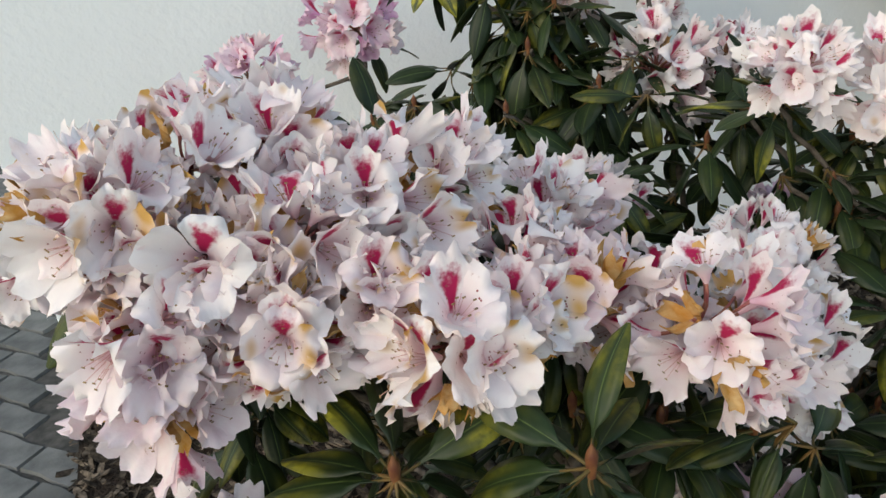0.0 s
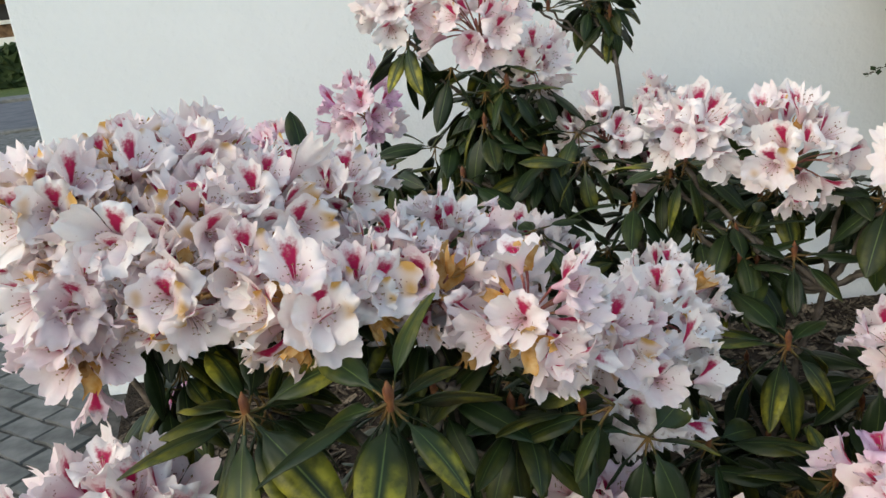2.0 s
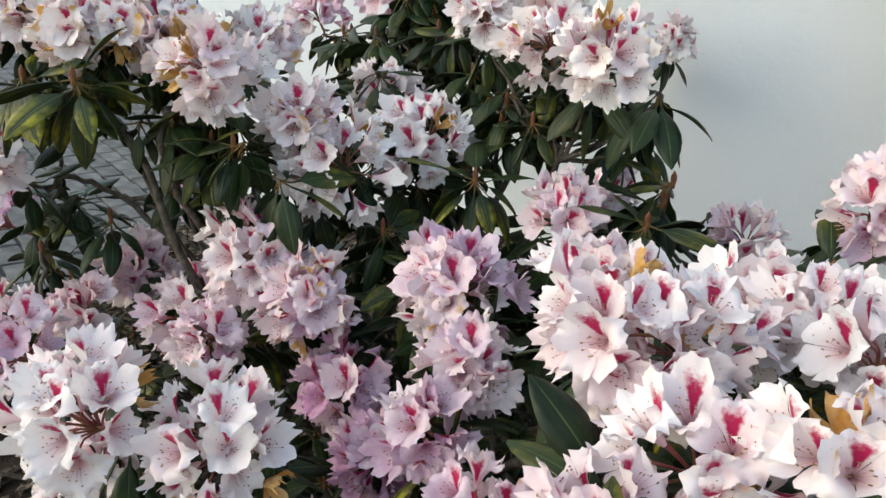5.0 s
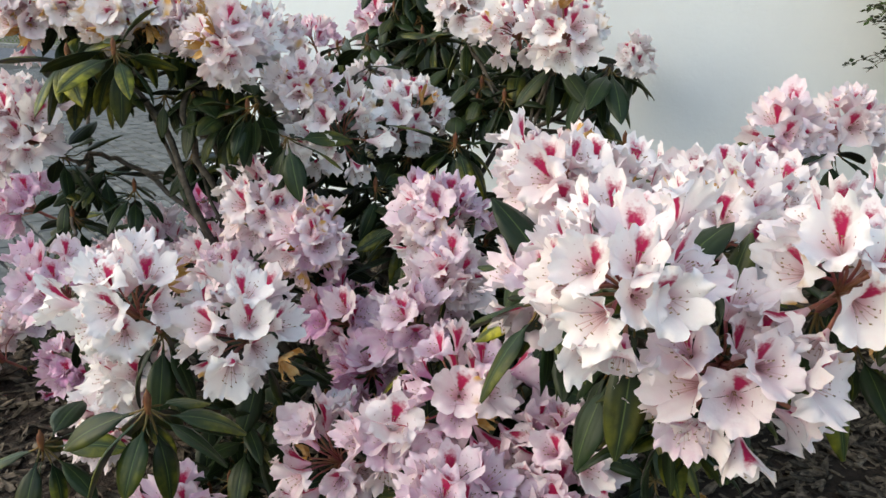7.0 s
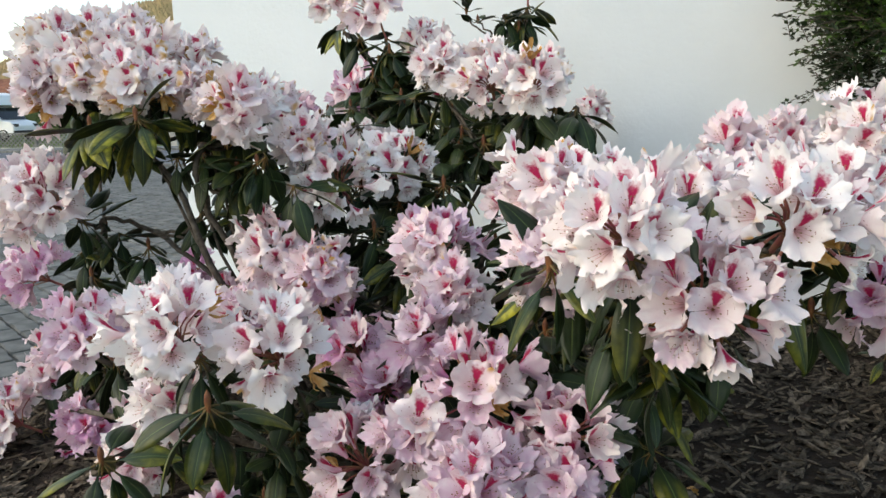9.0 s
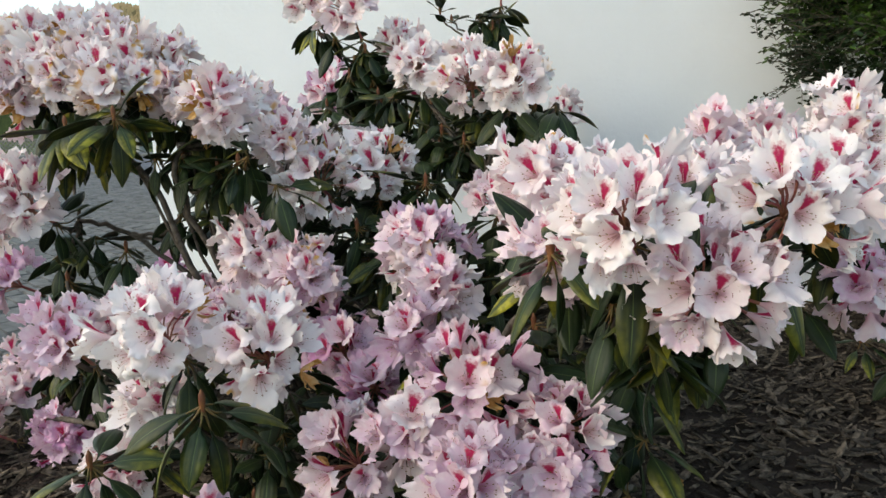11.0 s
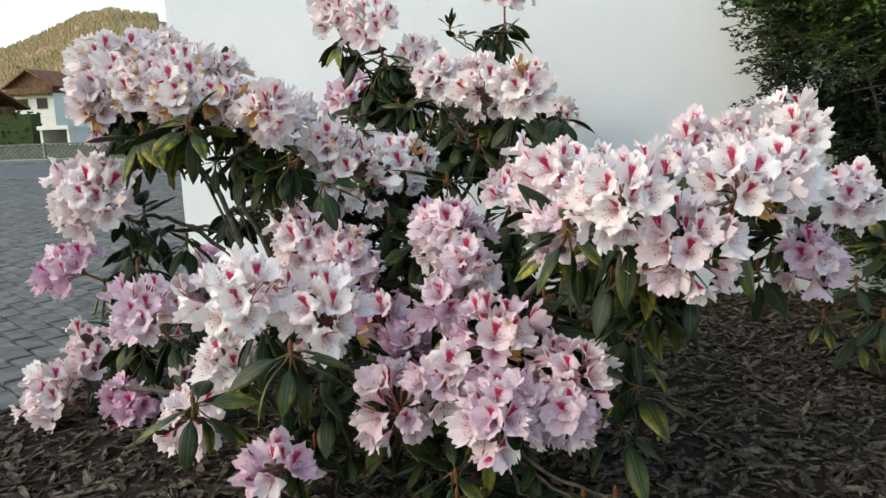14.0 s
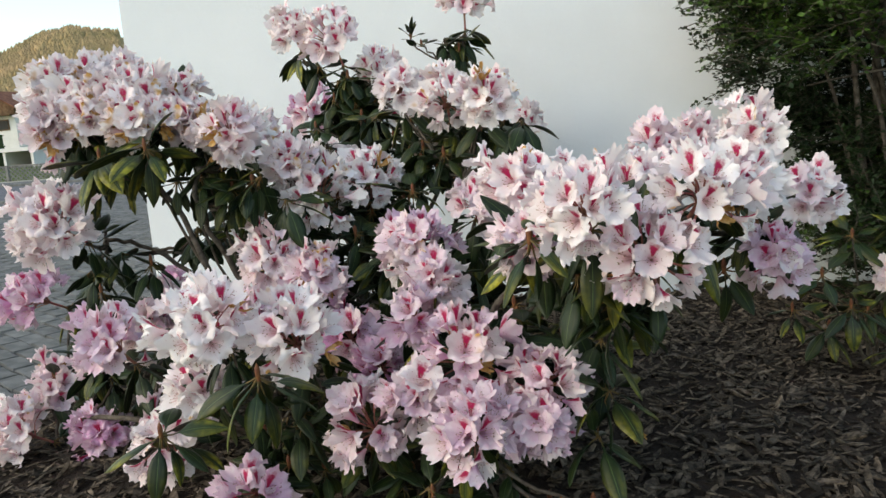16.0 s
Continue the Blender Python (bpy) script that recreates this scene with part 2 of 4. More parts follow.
def spline(pts, steps=6):
    """A Catmull-Rom line through pts."""
    p = [Vector(q) for q in pts]
    p = [p[0] * 2 - p[1]] + p + [p[-1] * 2 - p[-2]]
    out = []
    for i in range(1, len(p) - 2):
        for s in range(steps):
            t = s / steps
            out.append(0.5 * (2 * p[i] + (p[i + 1] - p[i - 1]) * t + (2 * p[i - 1] - 5 * p[i] + 4 * p[i + 1] - p[i + 2]) * t * t + (3 * p[i] - p[i - 1] - 3 * p[i + 1] + p[i + 2]) * t ** 3))
    out.append(p[-2])
    return out


# ---- flowers ----
def flower_data(seed, openness=1.0):
    """A five-lobed funnel, frilled at the rim, that faces +z with its blotched lobe at +y, with stamens."""
    rng = random.Random(seed)
    verts, faces, attr, picks = [], [], [], []
    NU, NV = 12, 8
    prof = [(0.0, 0.003, 0.0), (0.25, 0.0082, 0.017), (0.4, 0.0145, 0.027), (0.52, 0.0205, 0.0345), (0.70, 0.0295, 0.0445), (0.86, 0.0385, 0.0510), (1.0, 0.0455, 0.0545)]

    def centre(v):
        for (a, ra, za), (b, rb, zb) in zip(prof, prof[1:]):
            if v <= b:
                t = (v - a) / (b - a)
                return ra + (rb - ra) * t, za + (zb - za) * t
        return prof[-1][1:]

    for k in range(5):
        th0 = math.pi / 2 + k * 2 * math.pi / 5 + rng.uniform(-0.09, 0.09)
        ph, amp, dip = rng.uniform(0, 6.28), rng.uniform(0.7, 1.5), rng.uniform(-0.6, 1.25)
        length, lift = rng.uniform(0.86, 1.06), rng.uniform(-0.003, 0.004)
        flag = (1.0, 0.5, 0.0, 0.0, 0.5)[k]
        base = len(verts)
        for j in range(NV + 1):
            v = (j / NV) ** 0.85
            for i in range(NU + 1):
                u = 2 * i / NU - 1
                ve = v
                if v > 0.5:  # broad rounded lobe, notched and bitten along its margin
                    s = (v - 0.5) / 0.5
                    bite = 0.030 * math.sin(5.0 * u + 1.3 * ph) + 0.020 * math.sin(9.5 * u + 2.1 * ph)
                    ve = 0.5 + s * 0.5 * length * (1 - 0.48 * abs(u) ** 2.5 - 0.07 * math.exp(-(u / 0.15) ** 2) + s * bite)
                r, z = centre(min(ve, 1.0))
                s = max(0.0, (ve - 0.5) / 0.5)
                half = 0.0146 + 0.0096 * math.sin(min(1.0, s * 1.25) * math.pi / 2)
                soft = v ** 3.0 * amp  # slow waves over the outer half, quick ones at the margin alone
                rim = max(v ** 9, abs(u) ** 5 * min(1.0, 1.6 * s)) * amp
                z2 = z + lift * v * v + 0.0050 * u * u * s * (1 - 0.3 * s) - dip * 0.024 * s * s
                z2 += soft * 0.0042 * math.sin(3.6 * u + ph)
                z2 += rim * (0.0036 * math.sin(9.0 * u + 2 * ph) + 0.0022 * math.sin(10.0 * u + 3 * ph + 9 * v) + 0.0012 * math.sin(21.0 * v + ph))
                z2 += 0.0034 * u * s  # each lobe lies over its neighbour on one side
                r2 = r * (openness if s > 0 else 1) + soft * 0.0014 * math.sin(6 * u + ph * 1.7)
                if s <= 0:
                    a = th0 + math.radians(36) * u
                    x, y = r2 * math.cos(a), r2 * math.sin(a)
                else:
                    arc = 0.62 * u * half / max(r2, 1e-4)
                    x = r2 * math.cos(th0 + arc) - 0.38 * u * half * math.sin(th0)
                    y = r2 * math.sin(th0 + arc) + 0.38 * u * half * math.cos(th0)
                wave = math.sin(10.5 * u + 3.0 * ph) * 0.7 + math.sin(16.0 * v + 2.0 * ph + 4 * u) * 0.5
                jit = 0.0002 * min(1.0, rim)
                x, y = x * (1 + 0.022 * rim * wave) + rng.gauss(0, jit), y * (1 + 0.022 * rim * wave) + rng.gauss(0, jit)
                z2 += rng.gauss(0, 1.2 * jit)
                verts.append((x, y, z2))
                attr.append((abs(u), ve, flag))
        for j in range(NV):
            for i in range(NU):
                a = base + j * (NU + 1) + i
                faces.append((a, a + 1, a + NU + 2, a + NU + 1))
                picks.append(0)
    for k in range(7):  # stamens and style
        a = 2 * math.pi * k / 7 + rng.uniform(-0.2, 0.2)
        n = len(verts)
        reach = 0.044 + rng.uniform(-0.006, 0.005) + (0.008 if k == 6 else 0)
        pts = [(0.002 * math.cos(a), 0.002 * math.sin(a), 0.006), (0.006 * math.cos(a), 0.006 * math.sin(a) - 0.003, reach * 0.6), (0.011 * math.cos(a), 0.011 * math.sin(a) - 0.004, reach)]
        tv, tf = tube(pts, [0.0006, 0.0005, 0.0004], 3)
        verts += [tuple(p) for p in tv]
        faces += [tuple(i + n for i in f) for f in tf]
        picks += [1] * len(tf)
        attr += [(0, 0, 0)] * len(tv)
        n = len(verts)
        e = Vector(pts[-1])
        tv, tf = tube([e - Vector((0.0015, 0, 0)), e + Vector((0.0018, 0, 0.0004))], [0.0009, 0.0009], 4)
        verts += [tuple(p) for p in tv]
        faces += [tuple(i + n for i in f) for f in tf]
        picks += [2] * len(tf)
        attr += [(0, 0, 0)] * len(tv)
    return mesh_data("flower", verts, faces, (PETAL, FILAMENT, ANTHER), picks, True, ("petal", attr))


def wilted_data(seed):
    """A collapsed, curled tan corolla."""
    rng = random.Random(seed)
    verts, faces = [], []
    for k in range(4):
        th = 1.57 * k + rng.uniform(-0.4, 0.4)
        curl, wide, ph = rng.uniform(0.5, 1.6), rng.uniform(0.008, 0.013), rng.uniform(0, 6)
        base = len(verts)
        for j in range(8):
            v = j / 7
            r = 0.004 + 0.026 * math.sin(v * curl * 1.5)
            z = 0.045 * v - 0.012 * curl * v * v
            for i in range(5):
                u = i / 2 - 1
                w = wide * math.sin(min(1, 0.25 + v) * 2.2) * u
                verts.append((r * math.cos(th) - w * math.sin(th) + 0.003 * math.sin(7 * v + ph + 3 * u), r * math.sin(th) + w * math.cos(th), z + 0.004 * math.sin(6 * u + ph) * v + 0.008 * u * u * v))
        for j in range(7):
            for i in range(4):
                a = base + j * 5 + i
                faces.append((a, a + 1, a + 6, a + 5))
    return mesh_data("wilted_flower", verts, faces, (WILTED,))


def leaf_data(seed, narrow=1.0):
    """An elliptic leathery leaf, 0.11 long along +y from its stalk at the origin, face up along +z, with thickness."""
    rng = random.Random(seed)
    L, W = 0.110, 0.0200 * narrow
    NV, NU = 8, 4
    droop, fold, twist, wave = rng.uniform(0.25, 0.8), rng.uniform(0.1, 0.4), rng.uniform(-0.25, 0.25), rng.uniform(0, 6)
    top, attr = [], []
    ang, y, z = 0.15, 0.0, 0.0
    for j in range(NV + 1):
        v = j / NV
        s = max(0.0, (v - 0.12) / 0.88)
        half = 0.0012 + W * (math.sin(math.pi * s ** 0.85) ** 0.75 if 0 < s < 1 else 0.0)
        tw = twist * v
        for i in range(NU + 1):
            u = 2 * i / NU - 1
            x = u * half
            dz = abs(u) * half * fold - u * u * half * 0.35 * (1 if i in (0, NU) else 0.3) + 0.0012 * math.sin(9 * v + wave) * u
            top.append(Vector((x * math.cos(tw), y, z + dz + x * math.sin(tw))))
            attr.append((abs(u), v, 0))
        ang -= droop / NV
        y += L / NV * math.cos(ang)
        z += L / NV * math.sin(ang)
    n = len(top)
    verts = top + [p - Vector((0, 0, 0.0009)) for p in top]
    attr = attr * 2
    faces = []
    c = NU + 1
    for j in range(NV):
        for i in range(NU):
            a = j * c + i
            faces.append((a, a + 1, a + c + 1, a + c))
            faces.append((n + a, n + a + c, n + a + c + 1, n + a + 1))
        for a, b in ((j * c, (j + 1) * c), ((j + 1) * c + NU, j * c + NU)):
            faces.append((a, b, n + b, n + a))
    return mesh_data("leaf", verts, faces, (LEAF,), None, True, ("blade", attr))


FLOWERS = [flower_data(s, 0.94 + 0.03 * (s % 5)) for s in range(12)]
WILTS = [wilted_data(s) for s in range(4)]
LEAVES = [leaf_data(s, 0.85 + 0.08 * (s % 4)) for s in range(10)]
RNG = random.Random(5)
FEET = []  # where the branches must reach


def aim(direction, up=(0, 0, 1), spin=0.0):
    """The turn that takes +z to direction and +y towards up."""
    z = Vector(direction).normalized()
    u = Vector(up)
    if abs(z.dot(u.normalized())) > 0.97:
        u = Vector((0, 0.6, 0.8)) if abs(z.z) > 0.9 else Vector((0, 0, 1))
    x = u.cross(z).normalized()
    y = z.cross(x)
    return Matrix((x, y, z)).transposed().to_4x4() @ Matrix.Rotation(spin, 4, "Z")


def direction(az, el):
    """az: degrees from -y (towards the viewer) to +x; el: up."""
    a, e = radians(az), radians(el)
    return Vector((math.sin(a) * math.cos(e), -math.cos(a) * math.cos(e), math.sin(e)))


def truss(x, y, z, r, az=0, el=50, pink=0.12, wilt=0.2, tan=0, faces=(), fill=16, size=1.0, cap=104, leaves=8, name="flower_truss", label=""):
    """A flower head round (x, y, z), r wide from its middle to the petals, whose stalk comes from the side away from (az, el).
    faces: (az, el) of single flowers; the rest of the dome is filled up; tan: number of wilted flowers."""
    c, axis = Vector((x, y, z)), direction(az, el)
    pile = Pile()
    dirs = [direction(*f) for f in faces]
    spots = []
    n = int(fill * 1.06 * 2 / (1 - math.cos(radians(cap)))) if fill else 0
    for i in range(n):
        q = 1 - 2 * (i + 0.5) / n
        s, f = math.sqrt(1 - q * q), i * 2.39996 + x * 7 + z * 3
        d = Vector((s * math.cos(f), s * math.sin(f), q)) + Vector((RNG.gauss(0, 0.12), RNG.gauss(0, 0.12), RNG.gauss(0, 0.12)))
        d = aim(axis).to_3x3() @ d.normalized()
        if d.dot(axis) > math.cos(radians(cap)):
            spots.append(d)
    spots = [d for d in spots if all(d.angle(e) > 0.42 for e in dirs)]
    reach = 0.056 * size
    dead = RNG.sample(range(len(dirs), len(dirs) + len(spots)), min(tan, len(spots)))
    own = []
    for k, d in enumerate(dirs + spots):
        rr = r * (1.0 if k < len(dirs) else RNG.uniform(0.68, 1.16))
        b = d * max(0.022, rr - reach)
        turned = (d + Vector((0, -0.06, 0.08)) + Vector((RNG.gauss(0, 0.27), RNG.gauss(0, 0.27), RNG.gauss(0, 0.20)))).normalized()
        sc = size * RNG.uniform(0.74, 1.02)
        own.append((b, turned, sc, k in dead))
        root = axis * -0.3 * r
        pv, pf = tube(spline([root, (root + b) * 0.5 + axis * 0.012, b], 2), [0.0022, 0.0018, 0.0016, 0.0017, 0.0022], 5)
        pile.add(pv, pf)
    pv, pf = tube([axis * -0.75 * r, axis * -0.2 * r, axis * 0.15 * r], [0.004, 0.0045, 0.002], 6)
    pile.add(pv, pf)
    head = part(name, pile.data("truss_stalk", PEDICEL), SHRUB, Matrix.Translation(c), label)
    for b, turned, sc, gone in own:
        m = Matrix.Translation(b) @ aim(turned, (0, 0, 1), RNG.gauss(0, 0.22)) @ Matrix.Diagonal((sc * RNG.uniform(0.84, 1.06), sc * RNG.uniform(0.88, 1.06), sc * RNG.uniform(0.9, 1.2), 1))
        if gone:
            part("wilted_flower", RNG.choice(WILTS), head, m, "withered tan flower")
            continue
        ob = part("flower", RNG.choice(FLOWERS), head, m)
        ob.color = (min(1, max(0, pink + RNG.gauss(0, 0.05 + pink * 0.2))), min(1, max(0, RNG.gauss(wilt, 0.25))), 0, 1)
    foot = c - axis * 0.72 * r
    if leaves:
        whorl(*foot, az, el, leaves, RNG.uniform(1.0, 1.25), RNG.choice((0.0, 0.05, 0.2, 0.45)), 30, False, turn=RNG.uniform(0, 6))
    FEET.append((foot, axis))


def whorl(x, y, z, az=0, el=60, n=8, size=1.0, yellow=0.1, droop=20, bud=True, spread=360, turn=0.0, label=""):
    """A ring of leaves round a shoot tip that points to (az, el); droop: degrees below its ring."""
    c, axis = Vector((x, y, z)), direction(az, el)
    pile = Pile()
    frame_ = aim(axis)
    if bud:
        pv, pf = tube(spline([(0, 0, -0.01), (0, 0, 0.004), (0, 0, 0.016), (0, 0, 0.026)], 2), [0.004, 0.0045, 0.0055, 0.006, 0.0055, 0.003, 0.0006], 6)
        pile.add(pv, pf, 1)
    own = []
    for k in range(n):
        a = turn + radians(spread) * (k + RNG.uniform(-0.25, 0.25)) / n
        e = radians(-droop + RNG.gauss(0, 14) + (18 if k % 2 else -8))
        out = Vector((math.cos(a) * math.cos(e), math.sin(a) * math.cos(e), math.sin(e)))
        d = frame_.to_3x3() @ out
        d = (d + Vector((0, 0, -0.18))).normalized()
        b = axis * RNG.uniform(-0.02, 0.004) + d * 0.004
        pv, pf = tube([b * 0.3, b + d * 0.012, b + d * 0.022], [0.0022, 0.0017, 0.0014], 5)
        pile.add(pv, pf)
        own.append((b + d * 0.016, d))
    tuft = part("leaf_whorl", pile.data("shoot_tip", PEDSTEM, BUD), SHRUB, Matrix.Translation(c), label)
    for b, d in own:
        side = d.cross(Vector((0, 0, 1)))
        side = side.normalized() if side.length > 0.05 else Vector((1, 0, 0))
        up = side.cross(d)
        m = Matrix((side, d, up)).transposed().to_4x4() @ Matrix.Rotation(RNG.gauss(0, 0.35), 4, "Y")
        sc = size * RNG.uniform(0.75, 1.15)
        ob = part("leaf", RNG.choice(LEAVES), tuft, Matrix.Translation(b) @ m @ Matrix.Diagonal((sc, sc, sc, 1)))
        ob.color = (max(0, min(1, yellow + RNG.gauss(0, 0.12 + yellow * 0.5))), 0, 0, 1)


def branch(*pts, r0=0.012, r1=0.004, label=""):
    """A woody stem through pts, tapering and slightly crooked."""
    line = spline(pts, 5)
    rng = random.Random(round(pts[-1][0] * 977 + pts[-1][2] * 131))
    line = [p + Vector((rng.gauss(0, 0.004), rng.gauss(0, 0.004), rng.gauss(0, 0.003))) if 0 < i < len(line) - 1 else p for i, p in enumerate(line)]
    k = len(line) - 1
    v, f = tube(line, [r0 + (r1 - r0) * i / k + rng.uniform(-0.0006, 0.0006) for i in range(len(line))], 7)
    pile = Pile()
    pile.add(v, f)
    return part("branch", pile.data("branch", BARK), SHRUB, None, label)


# ---- setting ----
WALL_Y, CORNER_X = 2.77, -0.91


def setting(name, bm, *mats, smooth=False, label=""):
    return tagged(new(name, bm_data(name, bm, *mats, smooth=smooth)), label, kind="structure")


# the house: a rendered garden wall of a building whose corner shows, with its other sides closed
bm = bmesh.new()
box(bm, CORNER_X, WALL_Y, -0.1, 7.0, WALL_Y + 0.35, 5.2, 0, 0.006)
tagged(setting("wall_north", bm, RENDERED), "white rough-rendered house wall behind the shrubs")
bm = bmesh.new()
box(bm, CORNER_X, WALL_Y + 0.352, -0.1, CORNER_X + 0.35, WALL_Y + 7.0, 5.2, 0, 0.006)
tagged(setting("wall_west", bm, RENDERED), "white rendered side wall of the house")
bm = bmesh.new()
box(bm, CORNER_X - 0.5, WALL_Y - 0.5, 5.2, 7.4, WALL_Y + 7.5, 5.35)
tagged(setting("roof", bm, BARK), "dark roof edge above the white wall")

# one sheet of ground to the horizon
bm = bmesh.new()
bmesh.ops.create_grid(bm, x_segments=2, y_segments=2, size=900)
for v in bm.verts:
    v.co.z = -0.02
tagged(setting("ground", bm, GRASS), "grassy open ground reaching far away")

# mulched bed in front of the wall: a soft uneven sheet
bm = bmesh.new()
NX, NY = 110, 80
BX0, BX1, BY0, BY1 = -1.0, 4.4, -0.6, 2.79


def bed_edge(y):
    """The bed's border towards the yard."""
    return -0.62 + 0.10 * math.sin(1.3 * y) - 0.10 * max(0, y - 1.2)


def bed_z(x, y):
    return 0.012 + 0.022 * noise.noise((x * 1.7, y * 1.7, 0)) + 0.010 * noise.noise((x * 6, y * 6, 3)) + 0.02 * max(0.0, min(1.0, (y - 0.3) / 2.2))


vs = [[bm.verts.new((x, y, bed_z(x, y))) for x in (bed_edge(y) + (BX1 - bed_edge(y)) * (i / NX) ** 1.3 for i in range(NX + 1))] for y in (BY0 + (BY1 - BY0) * j / NY for j in range(NY + 1))]
for j in range(NY):
    for i in range(NX):
        bm.faces.new((vs[j][i], vs[j][i + 1], vs[j + 1][i + 1], vs[j + 1][i]))
BED = setting("garden_bed", bm, SOIL, smooth=True, label="dark soil bed under shredded bark mulch")


# paved yard
bm = bmesh.new()
box(bm, -14.0, -6.0, -0.3, 5.6, 13.4, -0.006)
YARD = setting("pavement", bm, JOINT, label="yard paved with grey interlocking stones")
bm = bmesh.new()
box(bm, -60, 13.75, -0.3, 60, 21.5, -0.012)
ROAD = setting("road", bm, ASPHALT, label="grey asphalt village street")
bm = bmesh.new()
box(bm, -60, 13.4, -0.3, 60, 13.75, 0.05, 0, 0.02)
tagged(setting("kerb", bm, PAVER), "low grey stone kerb along the street")
bm = bmesh.new()
box(bm, -60, 21.5, -0.3, 60, 23.0, 0.07, 0, 0.02)
tagged(setting("footpath", bm, PAVER), "pale footpath on the far side of the street")


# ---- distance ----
# conifers in pale warm browns: the low evening sunlight is put into the colour
SUNLIT_FOREST = two_tone("sunlit_conifers", (0.30, 0.225, 0.125), (0.52, 0.37, 0.20), 0.09, 0.95, 0.05, (0.5, 1.0, 1.0), third=((0.30, 0.25, 0.12), 0.02, 0.4, 0.7))
LARCH = two_tone("yellow_green_tree", (0.20, 0.19, 0.02), (0.32, 0.29, 0.04), 0.8, 0.9, 0.1)
TILE = two_tone("roof_tile", (0.16, 0.065, 0.04), (0.30, 0.13, 0.075), 1.5, 0.85, 0.2, (6, 0.8, 0.05))
TIMBER = two_tone("weathered_timber", (0.10, 0.055, 0.03), (0.21, 0.13, 0.075), 2.5, 0.8, 0.2, (14, 0.6, 0.02))
OLDWOOD = two_tone("grey_fence_wood", (0.13, 0.13, 0.125), (0.23, 0.23, 0.22), 3.0, 0.9, 0.2)
PLASTER = two_tone("house_plaster", (0.72, 0.72, 0.70), (0.80, 0.80, 0.78), 0.8, 0.9, 0.2, (20, 0.3, 0.01))
DARK = two_tone("dark_opening", (0.02, 0.02, 0.022), (0.04, 0.04, 0.04), 1.0, 0.6)
HEDGE = two_tone("hedge_leaf", (0.025, 0.045, 0.018), (0.05, 0.075, 0.025), 4, 0.8, 0.2)
STONEW = two_tone("grey_stone", (0.26, 0.26, 0.25), (0.38, 0.38, 0.36), 2, 0.9, 0.2, (15, 0.6, 0.02))
GREEN = two_tone("green_paint", (0.008, 0.075, 0.045), (0.015, 0.11, 0.07), 6, 0.45, 0.4, (30, 0.2, 0.003))


def thing(name, label, category, x=0, y=0, z=0, rz=0, group="", kind=""):
    ob = new(name)
    ob.matrix_basis = pose(x, y, z, 0, 0, rz)
    return tagged(ob, label, category, group, kind)


def solid(name, parent, mat, *boxes, bevel=0.01, label=""):
    bm = bmesh.new()
    for b in boxes:
        box(bm, *b, 0, bevel)
    return part(name, bm_data(name, bm, mat), parent, None, label)


def crown_blob(rng, h, w):
    """Verts and faces of one uneven tree crown of the far wood."""
    v, f = [], []
    for z, r in ((0.0, 0.9), (0.5, 0.85)):
        v += [(w * r * rng.uniform(0.75, 1.2) * math.cos(q), w * r * rng.uniform(0.75, 1.2) * math.sin(q), h * (z + rng.uniform(-0.08, 0.08))) for q in (k * math.pi / 2.5 for k in range(5))]
    v.append((0, 0, h))
    f += [(k, (k + 1) % 5, 5 + (k + 1) % 5, 5 + k) for k in range(5)]
    f += [(5 + k, 5 + (k + 1) % 5, 10) for k in range(5)]
    return v, f


# wooded hill behind the village
def hill_z(x, y):
    bearing = x / max(y, 1.0)
    slope = np.interp(bearing, (-1.3, -0.95, -0.85, -0.78, -0.716, -0.67, -0.637, -0.3), (0.03, 0.095, 0.124, 0.138, 0.160, 0.166, 0.158, 0.10))
    rise = max(0.0, min(1.0, (y - 190) / 200))
    return 428 * slope * rise * (1.25 - 0.25 * rise) + 2.5 * noise.noise((x / 40, y / 40, 2))


bm = bmesh.new()
grid = [[bm.verts.new((x, y, hill_z(x, y) - 6)) for x in range(-900, 301, 24)] for y in range(205, 560, 24)]
for a, b in zip(grid, grid[1:]):
    for i in range(len(a) - 1):
        bm.faces.new((a[i], a[i + 1], b[i + 1], b[i]))
tagged(new("wooded_hill", bm_data("wooded_hill", bm, SUNLIT_FOREST, smooth=True)), "hill covered in conifers, evening sun put into its colour", "hill", kind="structure")
rng = random.Random(3)
trees = Pile()
for k in range(6500):
    y = 250 + 165 * rng.random()
    x = y * rng.uniform(-0.98, -0.60)
    v, f = crown_blob(rng, rng.uniform(3.0, 5.6), rng.uniform(0.9, 1.5))
    o = Vector((x, y, hill_z(x, y) - 7.2))
    trees.add([Vector(p) + o for p in v], f)
tagged(new("hill_forest", trees.data("hill_forest", SUNLIT_FOREST)), "dense conifer forest on the hillside", "forest", kind="stuff")


# ---- the large rhododendron ----
SHRUB = new("rhododendron")
SHRUB.location = (0.75, 1.0, 0.0)
tagged(SHRUB, "large white and pink rhododendron in full bloom before a white wall", "shrub")
bpy.context.view_layer.update()


# ---- flower heads ----
truss(-0.015, 0.842, 1.164, 0.092, -40, 45, 0.10, 0.62, 3, faces=((10, 6), (13, -49), (49, -32),), fill=16)
truss(0.034, 0.755, 1.019, 0.090, -40, 10, 0.30, 0.20, 2, faces=((4, 25),), fill=14)
truss(0.099, 0.835, 1.104, 0.105, -10, 50, 0.15, 0.62, 2, faces=((22, 2), (-4, -10),), fill=16)
truss(0.242, 0.889, 1.118, 0.110, 10, 55, 0.15, 0.62, 3, faces=((52, -44), (19, -6),), fill=17)
